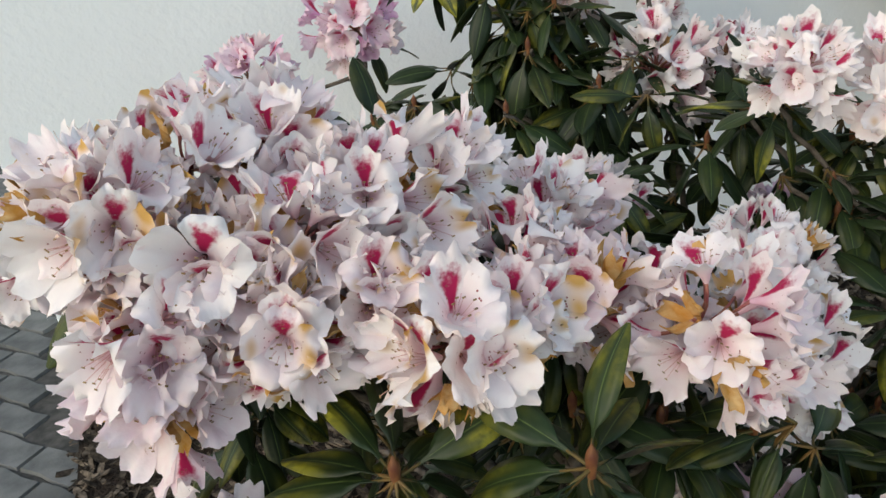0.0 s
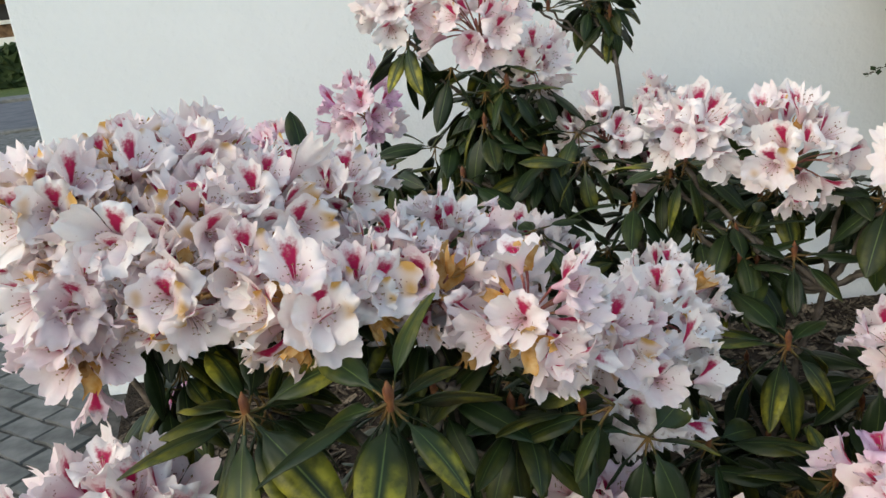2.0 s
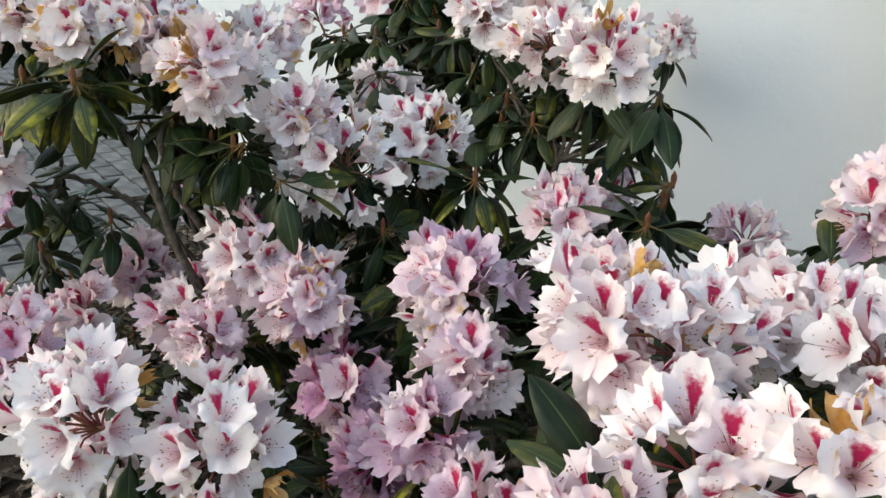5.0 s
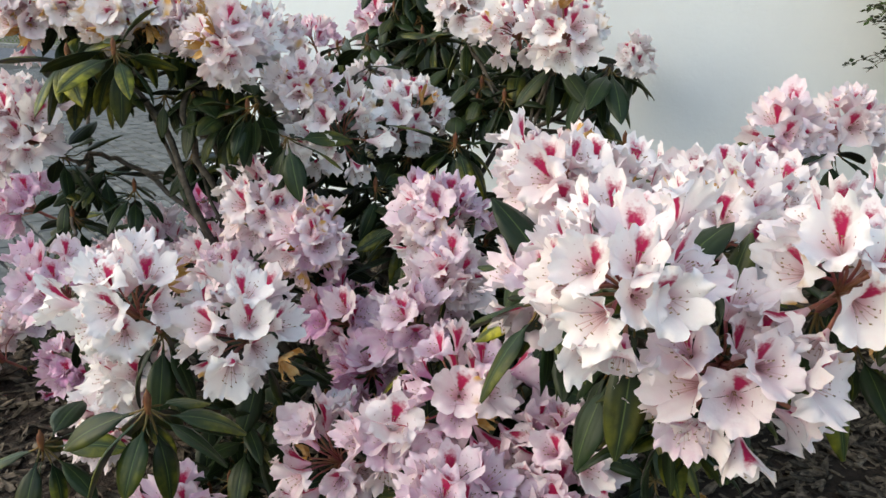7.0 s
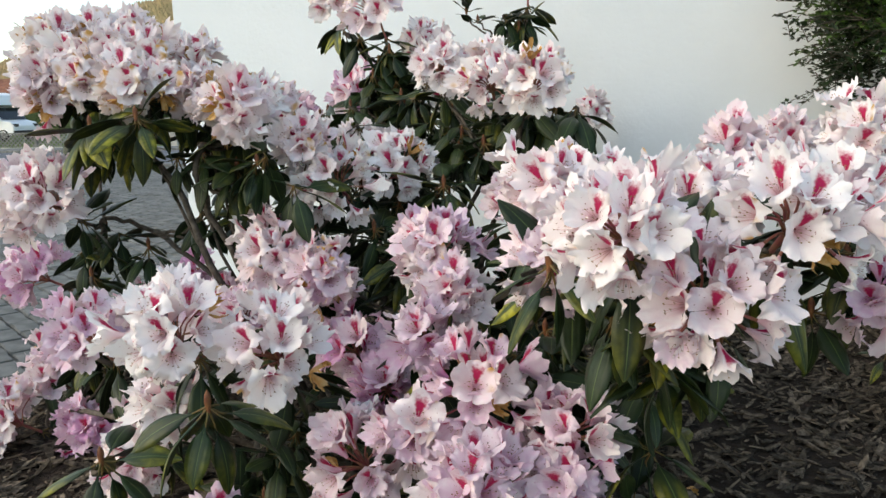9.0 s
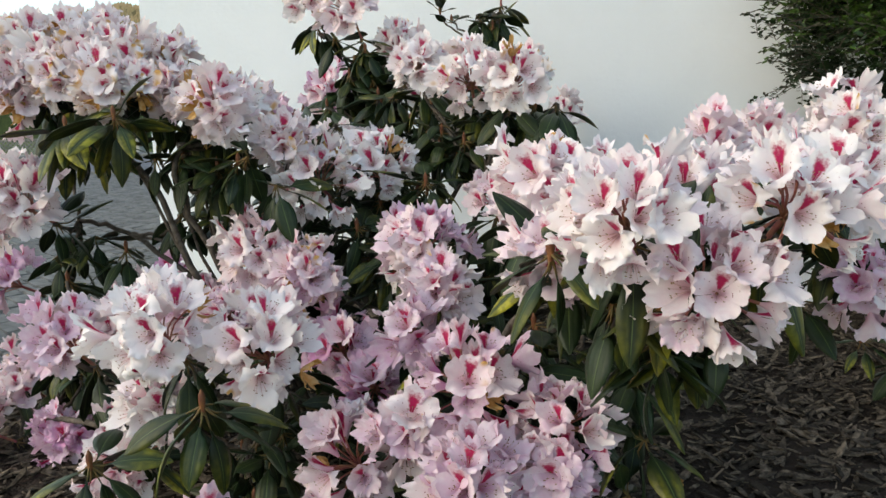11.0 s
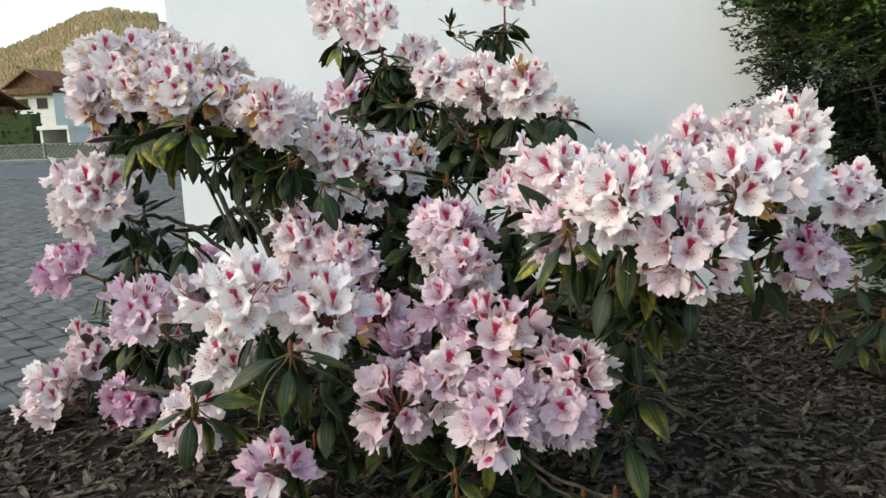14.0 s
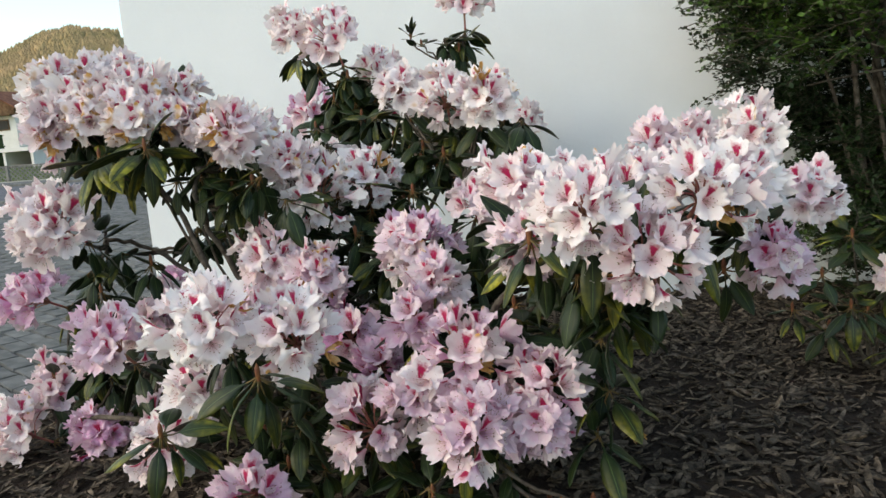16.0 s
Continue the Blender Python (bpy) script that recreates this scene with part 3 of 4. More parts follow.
truss(0.303, 0.728, 1.036, 0.085, 0, 25, 0.10, 0.62, 2, faces=((10, 14), (26, -16),), fill=13)
truss(0.572, 0.748, 0.992, 0.100, 20, 40, 0.15, 0.62, 3, faces=((-17, 17), (20, -12),), fill=15)
truss(0.483, 1.059, 0.986, 0.100, 20, 50, 0.11, 0.62, 2, faces=((-18, 19),), fill=16)
truss(0.067, 0.902, 1.185, 0.080, -20, 60, 0.10, 0.62, 2, faces=((-20, -2),), fill=14)
truss(0.159, 0.953, 1.176, 0.080, 0, 60, 0.12, 0.62, 2, faces=((33, 14),), fill=14)
truss(0.178, 0.815, 1.124, 0.085, 0, 40, 0.11, 0.62, 2, faces=((-13, 19),), fill=13)
truss(0.041, 0.772, 1.079, 0.090, -20, 20, 0.15, 0.62, 2, fill=14)
truss(0.152, 0.758, 1.062, 0.080, 0, 20, 0.15, 0.62, 2, faces=((2, 15), (36, -17), (68, -15),), fill=13)
truss(-0.150, 1.024, 1.055, 0.090, -50, 40, 0.12, 0.62, 1, faces=((18, 0),), fill=13)
truss(0.391, 0.877, 1.032, 0.085, 10, 50, 0.15, 0.62, 2, faces=((47, -17),), fill=14)
truss(0.339, 0.963, 1.109, 0.085, 10, 60, 0.11, 0.62, 2, fill=14)
truss(0.455, 0.812, 1.004, 0.085, 10, 40, 0.15, 0.62, 2, faces=((24, -2),), fill=14)
truss(0.524, 0.835, 0.953, 0.085, 20, 40, 0.12, 0.62, 2, faces=((46, -34),), fill=14)
truss(0.690, 0.868, 0.885, 0.080, 20, 40, 0.14, 0.62, 1, fill=13)
truss(0.371, 0.765, 1.033, 0.070, 0, 20, 0.15, 0.62, 2, faces=((44, 29),), fill=11)
truss(0.004, 2.233, 0.977, 0.120, 0, 50, 0.42, 0.20, 0, fill=16, size=1.12)
truss(0.040, 0.700, 0.765, 0.135, -30, 35, 0.16, 0.10, 0, faces=((7, 10), (66, 31), (57, -2),), fill=36, size=1.1)
truss(-0.284, 0.991, 0.500, 0.125, -50, 30, 0.68, 0.10, 0, faces=((41, 13),), fill=18)
truss(0.740, 0.928, 0.788, 0.132, -5, 30, 0.04, 0.30, 1, faces=((21, -9), (11, 27),), fill=22)
truss(0.854, 1.130, 0.804, 0.128, 20, 45, 0.04, 0.20, 1, faces=((1, 11), (30, -36),), fill=22)
truss(0.657, 1.399, 0.838, 0.110, -10, 60, 0.10, 0.20, 1, fill=21)
truss(0.644, 0.769, 0.633, 0.120, -10, 40, 0.24, 0.20, 0, faces=((27, -2),), fill=21)
truss(0.784, 0.725, 0.582, 0.100, 10, 20, 0.38, 0.60, 1, faces=((22, 33),), fill=21)
truss(1.060, 0.755, 0.640, 0.120, 0, 45, 0.40, 0.20, 1, faces=((29, -25), (10, 4), (-13, 19),), fill=24)
truss(1.135, 0.606, 0.575, 0.090, 10, 10, 0.36, 0.20, 0, faces=((-7, 55),), fill=14)
truss(0.690, 0.249, 0.572, 0.115, -15, 45, 0.08, 0.20, 1, faces=((30, 18), (35, -15), (73, 12),), fill=18)
truss(0.860, 0.327, 0.521, 0.120, 10, 40, 0.08, 0.20, 1, faces=((14, -9),), fill=19)
truss(0.866, 0.712, 0.410, 0.110, 10, 30, 0.68, 0.10, 0, fill=17)
truss(0.976, 0.605, 0.360, 0.085, 0, 30, 0.65, 0.10, 0, faces=((12, 38), (-2, -13),), fill=13)
truss(1.102, 0.493, 0.516, 0.075, 10, 20, 0.45, 0.10, 0, fill=11)
truss(1.005, 0.369, 0.294, 0.115, -10, 35, 0.32, 0.30, 1, faces=((38, -1), (-15, 7),), fill=20)
truss(1.240, 0.362, 0.452, 0.120, 10, 40, 0.44, 0.20, 1, fill=19)
truss(1.269, 0.216, 0.338, 0.100, 10, 25, 0.38, 0.20, 0, fill=16)
truss(1.131, 0.329, 0.379, 0.085, 0, 20, 0.40, 0.30, 1, fill=13)
truss(1.393, 0.301, 0.328, 0.080, 30, 10, 0.44, 0.10, 0, fill=13)
truss(1.404, 0.348, 0.395, 0.100, 35, 35, 0.38, 0.10, 0, faces=((7, 30), (-35, -2),), fill=16)
truss(-0.272, 0.806, 0.105, 0.130, -40, 35, 0.22, 0.20, 0, faces=((38, 21), (2, 33),), fill=19)
truss(-0.240, 0.950, 0.200, 0.130, -30, 50, 0.30, 0.30, 1, faces=((24, 15),), fill=19)
truss(0.286, 0.511, 0.467, 0.115, -30, 50, 0.42, 0.10, 0, fill=17)
truss(-0.009, 0.852, 0.082, 0.120, -10, 20, 0.68, 0.10, 0, faces=((49, 18),), fill=18)
truss(0.413, 0.491, 0.208, 0.120, 0, 25, 0.18, 0.20, 0, fill=18)
truss(0.589, 0.378, 0.384, 0.080, 0, 30, 0.12, 0.20, 0, fill=12)
truss(0.735, 0.290, 0.165, 0.085, 0, 10, 0.62, 0.10, 0, fill=9, size=1.05)
truss(-0.261, 1.819, 0.354, 0.090, -10, 40, 0.75, 0.10, 0, fill=13)
truss(0.171, 0.976, 0.428, 0.105, -30, 40, 0.42, 0.20, 0, fill=15)
truss(0.458, 0.794, 0.448, 0.115, 0, 40, 0.36, 0.40, 1, fill=17)
truss(1.511, -0.110, 0.830, 0.090, -10, 35, 0.14, 0.20, 0, faces=((-32, 24), (-6, -11), (13, 29), (39, 9),), fill=18, size=0.78)
truss(1.601, -0.067, 0.747, 0.090, 10, 5, 0.26, 0.20, 1, faces=((-19, 7), (7, 3), (28, 30),), fill=19, size=0.78)
truss(1.694, -0.036, 0.832, 0.086, 20, 40, 0.14, 0.20, 1, faces=((-9, -2),), fill=17, size=0.78)
truss(1.760, 0.077, 0.842, 0.084, 40, 30, 0.14, 0.20, 1, faces=((4, 0),), fill=16, size=0.78)
truss(1.828, 0.301, 0.901, 0.079, 35, 60, 0.14, 0.20, 1, faces=((-7, 4),), fill=17, size=0.78)
truss(2.000, 0.531, 0.750, 0.090, 50, 30, 0.16, 0.10, 0, faces=((-15, 12), (-30, -13), (3, -14),), fill=14, size=0.88)
truss(1.891, 0.393, 0.652, 0.085, 40, 0, 0.50, 0.10, 0, fill=13, size=0.88)
truss(0.616, 1.651, 1.302, 0.130, -20, 60, 0.22, 0.20, 0, faces=((-58, -1), (-37, 18), (50, 20),), fill=20)
truss(0.753, 1.784, 1.190, 0.110, 20, 40, 0.10, 0.30, 1, faces=((0, 1), (-32, -26),), fill=15)
truss(1.049, 2.203, 1.464, 0.140, 10, 70, 0.22, 0.20, 0, faces=((3, -14), (36, -11),), fill=20, size=1.12)
truss(0.891, 1.653, 1.014, 0.115, -10, 40, 0.10, 0.20, 1, faces=((-27, -5), (21, -9),), fill=16)
truss(1.104, 1.197, 1.037, 0.110, 0, 50, 0.10, 0.40, 1, faces=((-46, 5), (33, 37), (45, -2), (-5, -15), (-1, 20),), fill=23)
truss(1.246, 1.044, 1.029, 0.115, 20, 45, 0.10, 0.30, 1, faces=((2, -34), (20, 17), (45, -21), (-11, 8),), fill=25)
truss(0.300, 2.268, 1.065, 0.130, -20, 40, 0.50, 0.10, 0, faces=((1, 22), (-23, -7), (19, -3),), fill=18, size=1.12)
truss(1.270, 2.550, 0.950, 0.090, 30, 40, 0.15, 0.20, 0, fill=12)
truss(0.945, 1.242, 1.091, 0.090, 0, 60, 0.10, 0.20, 0, faces=((-31, -3), (-1, -6),), fill=14)
truss(1.204, 0.986, 0.726, 0.100, 10, 40, 0.30, 0.10, 0, faces=((-37, -3), (17, 13),), fill=15)
truss(1.201, 1.697, 0.591, 0.090, 0, 40, 0.38, 0.10, 0, faces=((-8, 17),), fill=13)
truss(1.553, 1.199, 0.661, 0.085, 0, 50, 0.30, 0.20, 0, fill=12)
truss(1.377, 0.301, 0.825, 0.105, 10, 50, 0.16, 0.20, 1, faces=((23, -5), (6, -30),), fill=16, size=0.88)
truss(1.420, 0.080, 0.750, 0.075, 0, 10, 0.38, 0.10, 0, fill=10, size=0.88)
truss(1.541, 0.546, 0.760, 0.100, 20, 55, 0.12, 0.20, 1, faces=((-2, -19),), fill=15, size=0.88)
truss(1.662, 0.388, 0.810, 0.090, 20, 60, 0.12, 0.30, 1, faces=((5, 17),), fill=14, size=0.88)
truss(1.481, 0.154, 0.775, 0.090, -10, 40, 0.16, 0.20, 1, fill=14, size=0.88)
truss(1.590, 0.133, 0.820, 0.085, 10, 60, 0.12, 0.30, 1, faces=((-4, 29),), fill=14, size=0.88)
truss(1.700, 0.800, 0.860, 0.090, 10, 50, 0.30, 0.10, 0, faces=((-26, -10), (-3, -25),), fill=14)
truss(1.830, 0.950, 0.870, 0.090, 20, 50, 0.22, 0.10, 0, faces=((-32, -10), (20, 7),), fill=14)
truss(0.442, 1.699, 1.354, 0.100, -30, 60, 0.15, 0.20, 0, faces=((33, -18),), fill=16)
truss(0.241, 0.730, 0.440, 0.100, -20, 40, 0.30, 0.10, 0, fill=15)
truss(0.607, 0.657, 0.497, 0.090, 0, 30, 0.35, 0.10, 0, fill=14)
truss(0.229, 0.786, 1.064, 0.080, 0, 30, 0.12, 0.70, 2, fill=13)
truss(1.110, 1.740, 0.970, 0.110, 10, 40, 0.10, 0.20, 0, faces=((0, 5), (-25, 10)), fill=16)
truss(1.010, 1.730, 0.930, 0.085, 0, 30, 0.14, 0.20, 0, fill=12)
truss(1.455, 0.330, 0.800, 0.095, 0, 50, 0.14, 0.20, 1, faces=((-10, 10),), fill=18, size=0.88)
truss(1.600, 0.470, 0.795, 0.090, 20, 50, 0.12, 0.20, 0, fill=17, size=0.88)
truss(1.330, 0.720, 0.700, 0.100, 0, 50, 0.30, 0.15, 0, faces=((-10, 25),), fill=15)
truss(0.012, 0.832, 1.171, 0.085, -20, 50, 0.11, 0.70, 1, faces=((62, 46), (12, 7), (28, -29), (76, 0),), fill=13)


# ---- single leaf whorls and hanging leaves ----
whorl(0.398, 0.606, 0.972, 5, 44, 12, 1.2, 0.35, 12, turn=0.7)
whorl(0.233, 0.655, 0.955, -10, 46, 12, 1.2, 0.5, 14)
whorl(1.014, 1.000, 0.778, 10, 50, 11, 1.2, 0.5, 14)
whorl(1.366, 0.915, 0.759, 20, 70, 10, 1.25, 0.1, 5)
whorl(0.900, 0.030, 0.535, 0, 70, 9, 1.05, 0.35, 30)
whorl(1.140, 0.500, 0.485, -60, 40, 4, 0.9, 0.8, 5)
whorl(1.422, -0.015, 0.775, -15, 40, 10, 0.95, 0.2, 32)
whorl(0.655, 0.080, 0.402, -10, 55, 9, 1.0, 0.3, 25)
whorl(0.285, 1.080, 1.140, 60, 50, 6, 0.85, 0.0, 0, False)
whorl(0.82, 2.12, 1.345, 0, 75, 8, 0.55, 0.0, -50)
whorl(0.86, 2.14, 1.31, 30, 60, 6, 0.7, 0.0, -20)
whorl(0.711, 0.750, 0.800, 0, 50, 7, 1.1, 0.2, 30, False)
whorl(0.725, 1.588, 0.987, 0, 60, 10, 1.1, 0.1, 20)
whorl(1.528, -0.067, 0.722, 10, 20, 3, 1.0, 0.25, 55, False)
whorl(1.641, 0.691, 0.790, 10, 70, 9, 1.15, 0.05, 0)

whorl(1.540, 0.454, 0.462, 70, 30, 8, 1.15, 0.1, 0, False)
whorl(1.551, 0.380, 0.368, 70, 30, 8, 1.15, 0.1, 0, False)
whorl(1.522, 0.359, 0.272, 70, 30, 8, 1.15, 0.1, 0, False)
whorl(1.464, 0.567, 0.489, 70, 30, 8, 1.15, 0.1, 0, False)

whorl(0.62, 1.64, 1.16, 0, 40, 8, 1.15, 0.05, 45, False)
whorl(0.69, 1.62, 1.07, 0, 40, 8, 1.15, 0.05, 45, False)
whorl(0.55, 1.65, 1.22, 0, 40, 7, 1.15, 0.05, 45, False)
whorl(0.47, 1.71, 1.26, 0, 40, 6, 1.15, 0.05, 45, False)
whorl(0.76, 1.65, 1.08, 0, 40, 7, 1.15, 0.05, 45, False)


def thicket(n, centre, radii, size=1.1, yellow=0.08, droop=22):
    """Leafy shoots inside the shrub."""
    for k in range(n):
        while True:
            q = Vector((RNG.uniform(-1, 1), RNG.uniform(-1, 1), RNG.uniform(-1, 1)))
            if 0.25 < q.length < 1:
                break
        p = [c + r * u for c, r, u in zip(centre, radii, q)]
        az = math.degrees(math.atan2(q.x, -q.y))
        whorl(*p, az, RNG.uniform(25, 75), RNG.choice((6, 7, 8, 9)), size * RNG.uniform(0.85, 1.1), yellow if RNG.random() < 0.4 else 0.0, droop, RNG.random() < 0.5, turn=RNG.uniform(0, 6))
        if k % 2 == 0:
            FEET.append((Vector(p), direction(az, 50)))


thicket(46, (0.80, 1.62, 0.86), (0.46, 0.46, 0.20))
thicket(14, (0.72, 1.25, 0.72), (0.30, 0.20, 0.16))
thicket(14, (0.42, 1.85, 0.88), (0.24, 0.26, 0.14))
thicket(20, (0.67, 1.69, 1.03), (0.19, 0.16, 0.16))
thicket(5, (1.02, 2.15, 1.28), (0.10, 0.10, 0.12), 1.0)
thicket(13, (1.16, 1.18, 0.91), (0.24, 0.20, 0.08))
thicket(4, (1.36, 1.06, 0.86), (0.10, 0.14, 0.12), 1.2, droop=45)
thicket(20, (0.90, 1.05, 0.58), (0.36, 0.35, 0.17))
thicket(18, (1.10, 0.85, 0.36), (0.36, 0.26, 0.16))
thicket(14, (0.68, 0.78, 0.28), (0.34, 0.28, 0.18), yellow=0.3)
thicket(11, (0.08, 0.92, 0.48), (0.24, 0.20, 0.26), yellow=0.15)
thicket(3, (1.09, 1.21, 0.44), (0.08, 0.10, 0.07))
thicket(3, (0.7, 1.34, 0.46), (0.08, 0.10, 0.07))
thicket(3, (1.14, 1.28, 0.48), (0.08, 0.10, 0.07))
thicket(3, (1.04, 1.14, 0.39), (0.08, 0.10, 0.07))
thicket(3, (0.62, 1.39, 0.54), (0.08, 0.10, 0.07))
thicket(3, (1.17, 1.12, 0.42), (0.08, 0.10, 0.07))
thicket(9, (1.32, 0.34, 0.13), (0.20, 0.12, 0.07), 0.95)
thicket(9, (1.10, 0.42, 0.15), (0.26, 0.14, 0.08), 0.95)
thicket(6, (0.78, 0.38, 0.24), (0.14, 0.10, 0.09), 0.95, yellow=0.25)
thicket(9, (-0.12, 0.98, 0.30), (0.14, 0.12, 0.12), yellow=0.2)
thicket(6, (0.28, 0.85, 0.90), (0.26, 0.12, 0.05), 0.95, yellow=0.3, droop=40)
thicket(9, (0.44, 1.00, 0.72), (0.15, 0.14, 0.14), 0.95)
thicket(5, (0.55, 0.78, 0.86), (0.14, 0.12, 0.05), droop=40)
thicket(9, (1.55, 0.25, 0.67), (0.16, 0.28, 0.07), yellow=0.1, droop=45)
thicket(9, (1.36, 0.55, 0.42), (0.10, 0.18, 0.14), 1.2)
thicket(4, (1.85, 0.50, 0.66), (0.12, 0.14, 0.06), 1.0)
thicket(7, (1.40, 1.25, 0.58), (0.25, 0.25, 0.14))

# ---- branches ----
ROOT = Vector((0.72, 1.0, -0.02))
HUBS = []


def limb(*pts, r0=0.012, r1=0.006):
    branch(ROOT, *pts, r0=r0, r1=r1)
    HUBS.extend(Vector(p) for p in pts[1:])


limb((0.60, 0.90, 0.25), (0.46, 0.80, 0.54), (0.375, 0.80, 0.76), (0.27, 0.80, 0.90))
limb((0.62, 0.94, 0.30), (0.50, 0.84, 0.58), (0.44, 0.78, 0.80), (0.46, 0.76, 0.90))
limb((0.60, 0.96, 0.22), (0.40, 0.92, 0.50), (0.20, 0.90, 0.66), (0.08, 0.86, 0.70), r0=0.009)
limb((0.74, 1.15, 0.30), (0.76, 1.40, 0.60), (0.70, 1.62, 0.90), (0.62, 1.68, 1.12))
limb((0.80, 1.15, 0.25), (0.92, 1.45, 0.55), (1.00, 1.85, 0.85), (1.03, 2.12, 1.20))
limb((0.85, 1.05, 0.25), (1.05, 1.15, 0.50), (1.15, 1.15, 0.80))
limb((0.85, 0.95, 0.20), (1.02, 0.85, 0.45), (1.08, 0.82, 0.58))
limb((0.95, 0.85, 0.14), (1.20, 0.60, 0.40), (1.38, 0.35, 0.64), (1.50, 0.12, 0.70), (1.60, -0.05, 0.74), r0=0.011)
limb((1.05, 0.90, 0.20), (1.42, 0.70, 0.52), (1.66, 0.55, 0.68), (1.85, 0.50, 0.68), r0=0.012)
limb((0.70, 0.75, 0.10), (0.72, 0.50, 0.30), (0.76, 0.32, 0.44), r0=0.012)
limb((0.80, 0.75, 0.08), (1.02, 0.52, 0.18), (1.20, 0.42, 0.26), r0=0.012)
limb((0.50, 0.85, 0.08), (0.20, 0.72, 0.18), (-0.10, 0.85, 0.14), (-0.24, 0.92, 0.16), r0=0.011)
limb((0.55, 0.80, 0.20), (0.30, 0.62, 0.36), (0.22, 0.55, 0.42), r0=0.010)
limb((0.55, 1.20, 0.12), (0.20, 1.55, 0.24), (-0.22, 1.82, 0.30), r0=0.010)
limb((0.70, 1.40, 0.40), (0.45, 1.85, 0.72), (0.30, 2.20, 0.95), r0=0.010)
limb((1.00, 1.15, 0.20), (1.35, 1.20, 0.42), (1.53, 1.20, 0.56), r0=0.010)
branch((1.00, 2.10, 1.16), (0.93, 2.13, 1.24), (0.86, 2.14, 1.305), r0=0.006, r1=0.0035)
branch((0.93, 2.13, 1.24), (0.85, 2.12, 1.29), (0.82, 2.12, 1.34), r0=0.004, r1=0.003)
for k in range(6):  # thin leafless shoots between the main stems
    a = Vector((0.56 + 0.02 * k, 0.90 + 0.015 * k, 0.20))
    top = Vector((0.30 + 0.055 * k, 0.80 + 0.03 * (k % 3), 0.86 + 0.02 * (k % 2)))
    branch(a, a.lerp(top, 0.5) + Vector((RNG.uniform(-0.04, 0.02), RNG.uniform(-0.03, 0.03), 0)), top, r0=0.0065, r1=0.0035)
for foot, axis in FEET:
    hub = min(HUBS, key=lambda h: (h - foot).length + 0.8 * max(0, h.z - foot.z + 0.05))
    mid = hub.lerp(foot, 0.55) - axis * 0.02 + Vector((0, 0, -0.015))
    if (hub - foot).length > 0.02:
        branch(hub, mid, foot - axis * 0.012, foot, r0=0.0055, r1=0.0035)


# ---- a smaller rhododendron at the bed's far side ----
SHRUB = new("rhododendron")
SHRUB.location = (2.45, 1.45, 0.0)
tagged(SHRUB, "small rhododendron with few blooms beside bark mulch", "shrub")
bpy.context.view_layer.update()
FEET.clear()
whorl(2.25, 1.32, 0.40, -30, 70, 7, 0.95, 0.2, 10)
whorl(2.33, 1.30, 0.30, -10, 60, 8, 1.0, 0.5, 15)
whorl(2.42, 1.42, 0.26, 0, 60, 8, 1.0, 0.3, 15)
whorl(2.18, 1.40, 0.27, -40, 50, 6, 0.9, 0.6, 20)
for x, y, z in ((2.38, 1.45, 0.50), (2.55, 1.50, 0.52), (2.30, 1.42, 0.20), (2.62, 1.42, 0.20), (2.72, 1.55, 0.45), (2.48, 1.32, 0.14)):
    whorl(x, y, z, -20 + 60 * (x - 2.3), 60, 9, 1.05, 0.4, 12)
truss(2.50, 1.38, 0.38, 0.085, 10, 45, 0.15, 0.1, 0, fill=14)
truss(2.70, 1.50, 0.30, 0.085, 20, 45, 0.2, 0.1, 0, fill=14)
base = Vector((2.47, 1.50, 0.0))
for tip in ((2.25, 1.32, 0.39), (2.33, 1.30, 0.29), (2.42, 1.42, 0.25), (2.18, 1.40, 0.26), (2.49, 1.41, 0.32), (2.68, 1.52, 0.25), (2.38, 1.45, 0.49), (2.55, 1.50, 0.51), (2.30, 1.42, 0.19), (2.62, 1.42, 0.19), (2.72, 1.55, 0.44), (2.48, 1.32, 0.13)):
    t = Vector(tip)
    branch(base, base.lerp(t, 0.5) + Vector((0, 0.03, -0.03)), t, r0=0.007, r1=0.003)


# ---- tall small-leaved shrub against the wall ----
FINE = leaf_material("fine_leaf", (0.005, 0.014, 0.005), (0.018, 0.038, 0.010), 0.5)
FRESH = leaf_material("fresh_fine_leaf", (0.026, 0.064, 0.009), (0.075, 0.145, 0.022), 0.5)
bush = new("evergreen_shrub")
bush.location = (2.95, 2.1, 0.0)
tagged(bush, "tall small-leaved evergreen shrub with bare inner stems", "shrub")
bpy.context.view_layer.update()


def bush_part(name, pile, mat, label=""):
    ob = new(name, pile.data(name, mat))
    ob.parent = bush
    ob.matrix_parent_inverse = bush.matrix_world.inverted()
    if label:
        ob["label"] = label
    return ob


rng = random.Random(11)
stems = []
for k in range(7):
    top = Vector((2.95 + rng.uniform(-0.45, 0.7), 2.15 + rng.uniform(-0.3, 0.3), rng.uniform(1.7, 2.4)))
    foot = Vector((2.92 + rng.uniform(-0.16, 0.2), 2.2 + rng.uniform(-0.12, 0.12), -0.02))
    line = spline([foot, foot.lerp(top, 0.35) + Vector((rng.gauss(0, 0.05), rng.gauss(0, 0.05), 0)), foot.lerp(top, 0.7) + Vector((rng.gauss(0, 0.07), rng.gauss(0, 0.05), 0)), top], 5)
    pile = Pile()
    r0 = rng.uniform(0.014, 0.03)
    pile.add(*tube(line, [r0 * (1 - 0.75 * i / (len(line) - 1)) for i in range(len(line))], 7))
    bush_part("trunk", pile, BARK)
    stems.append(line)
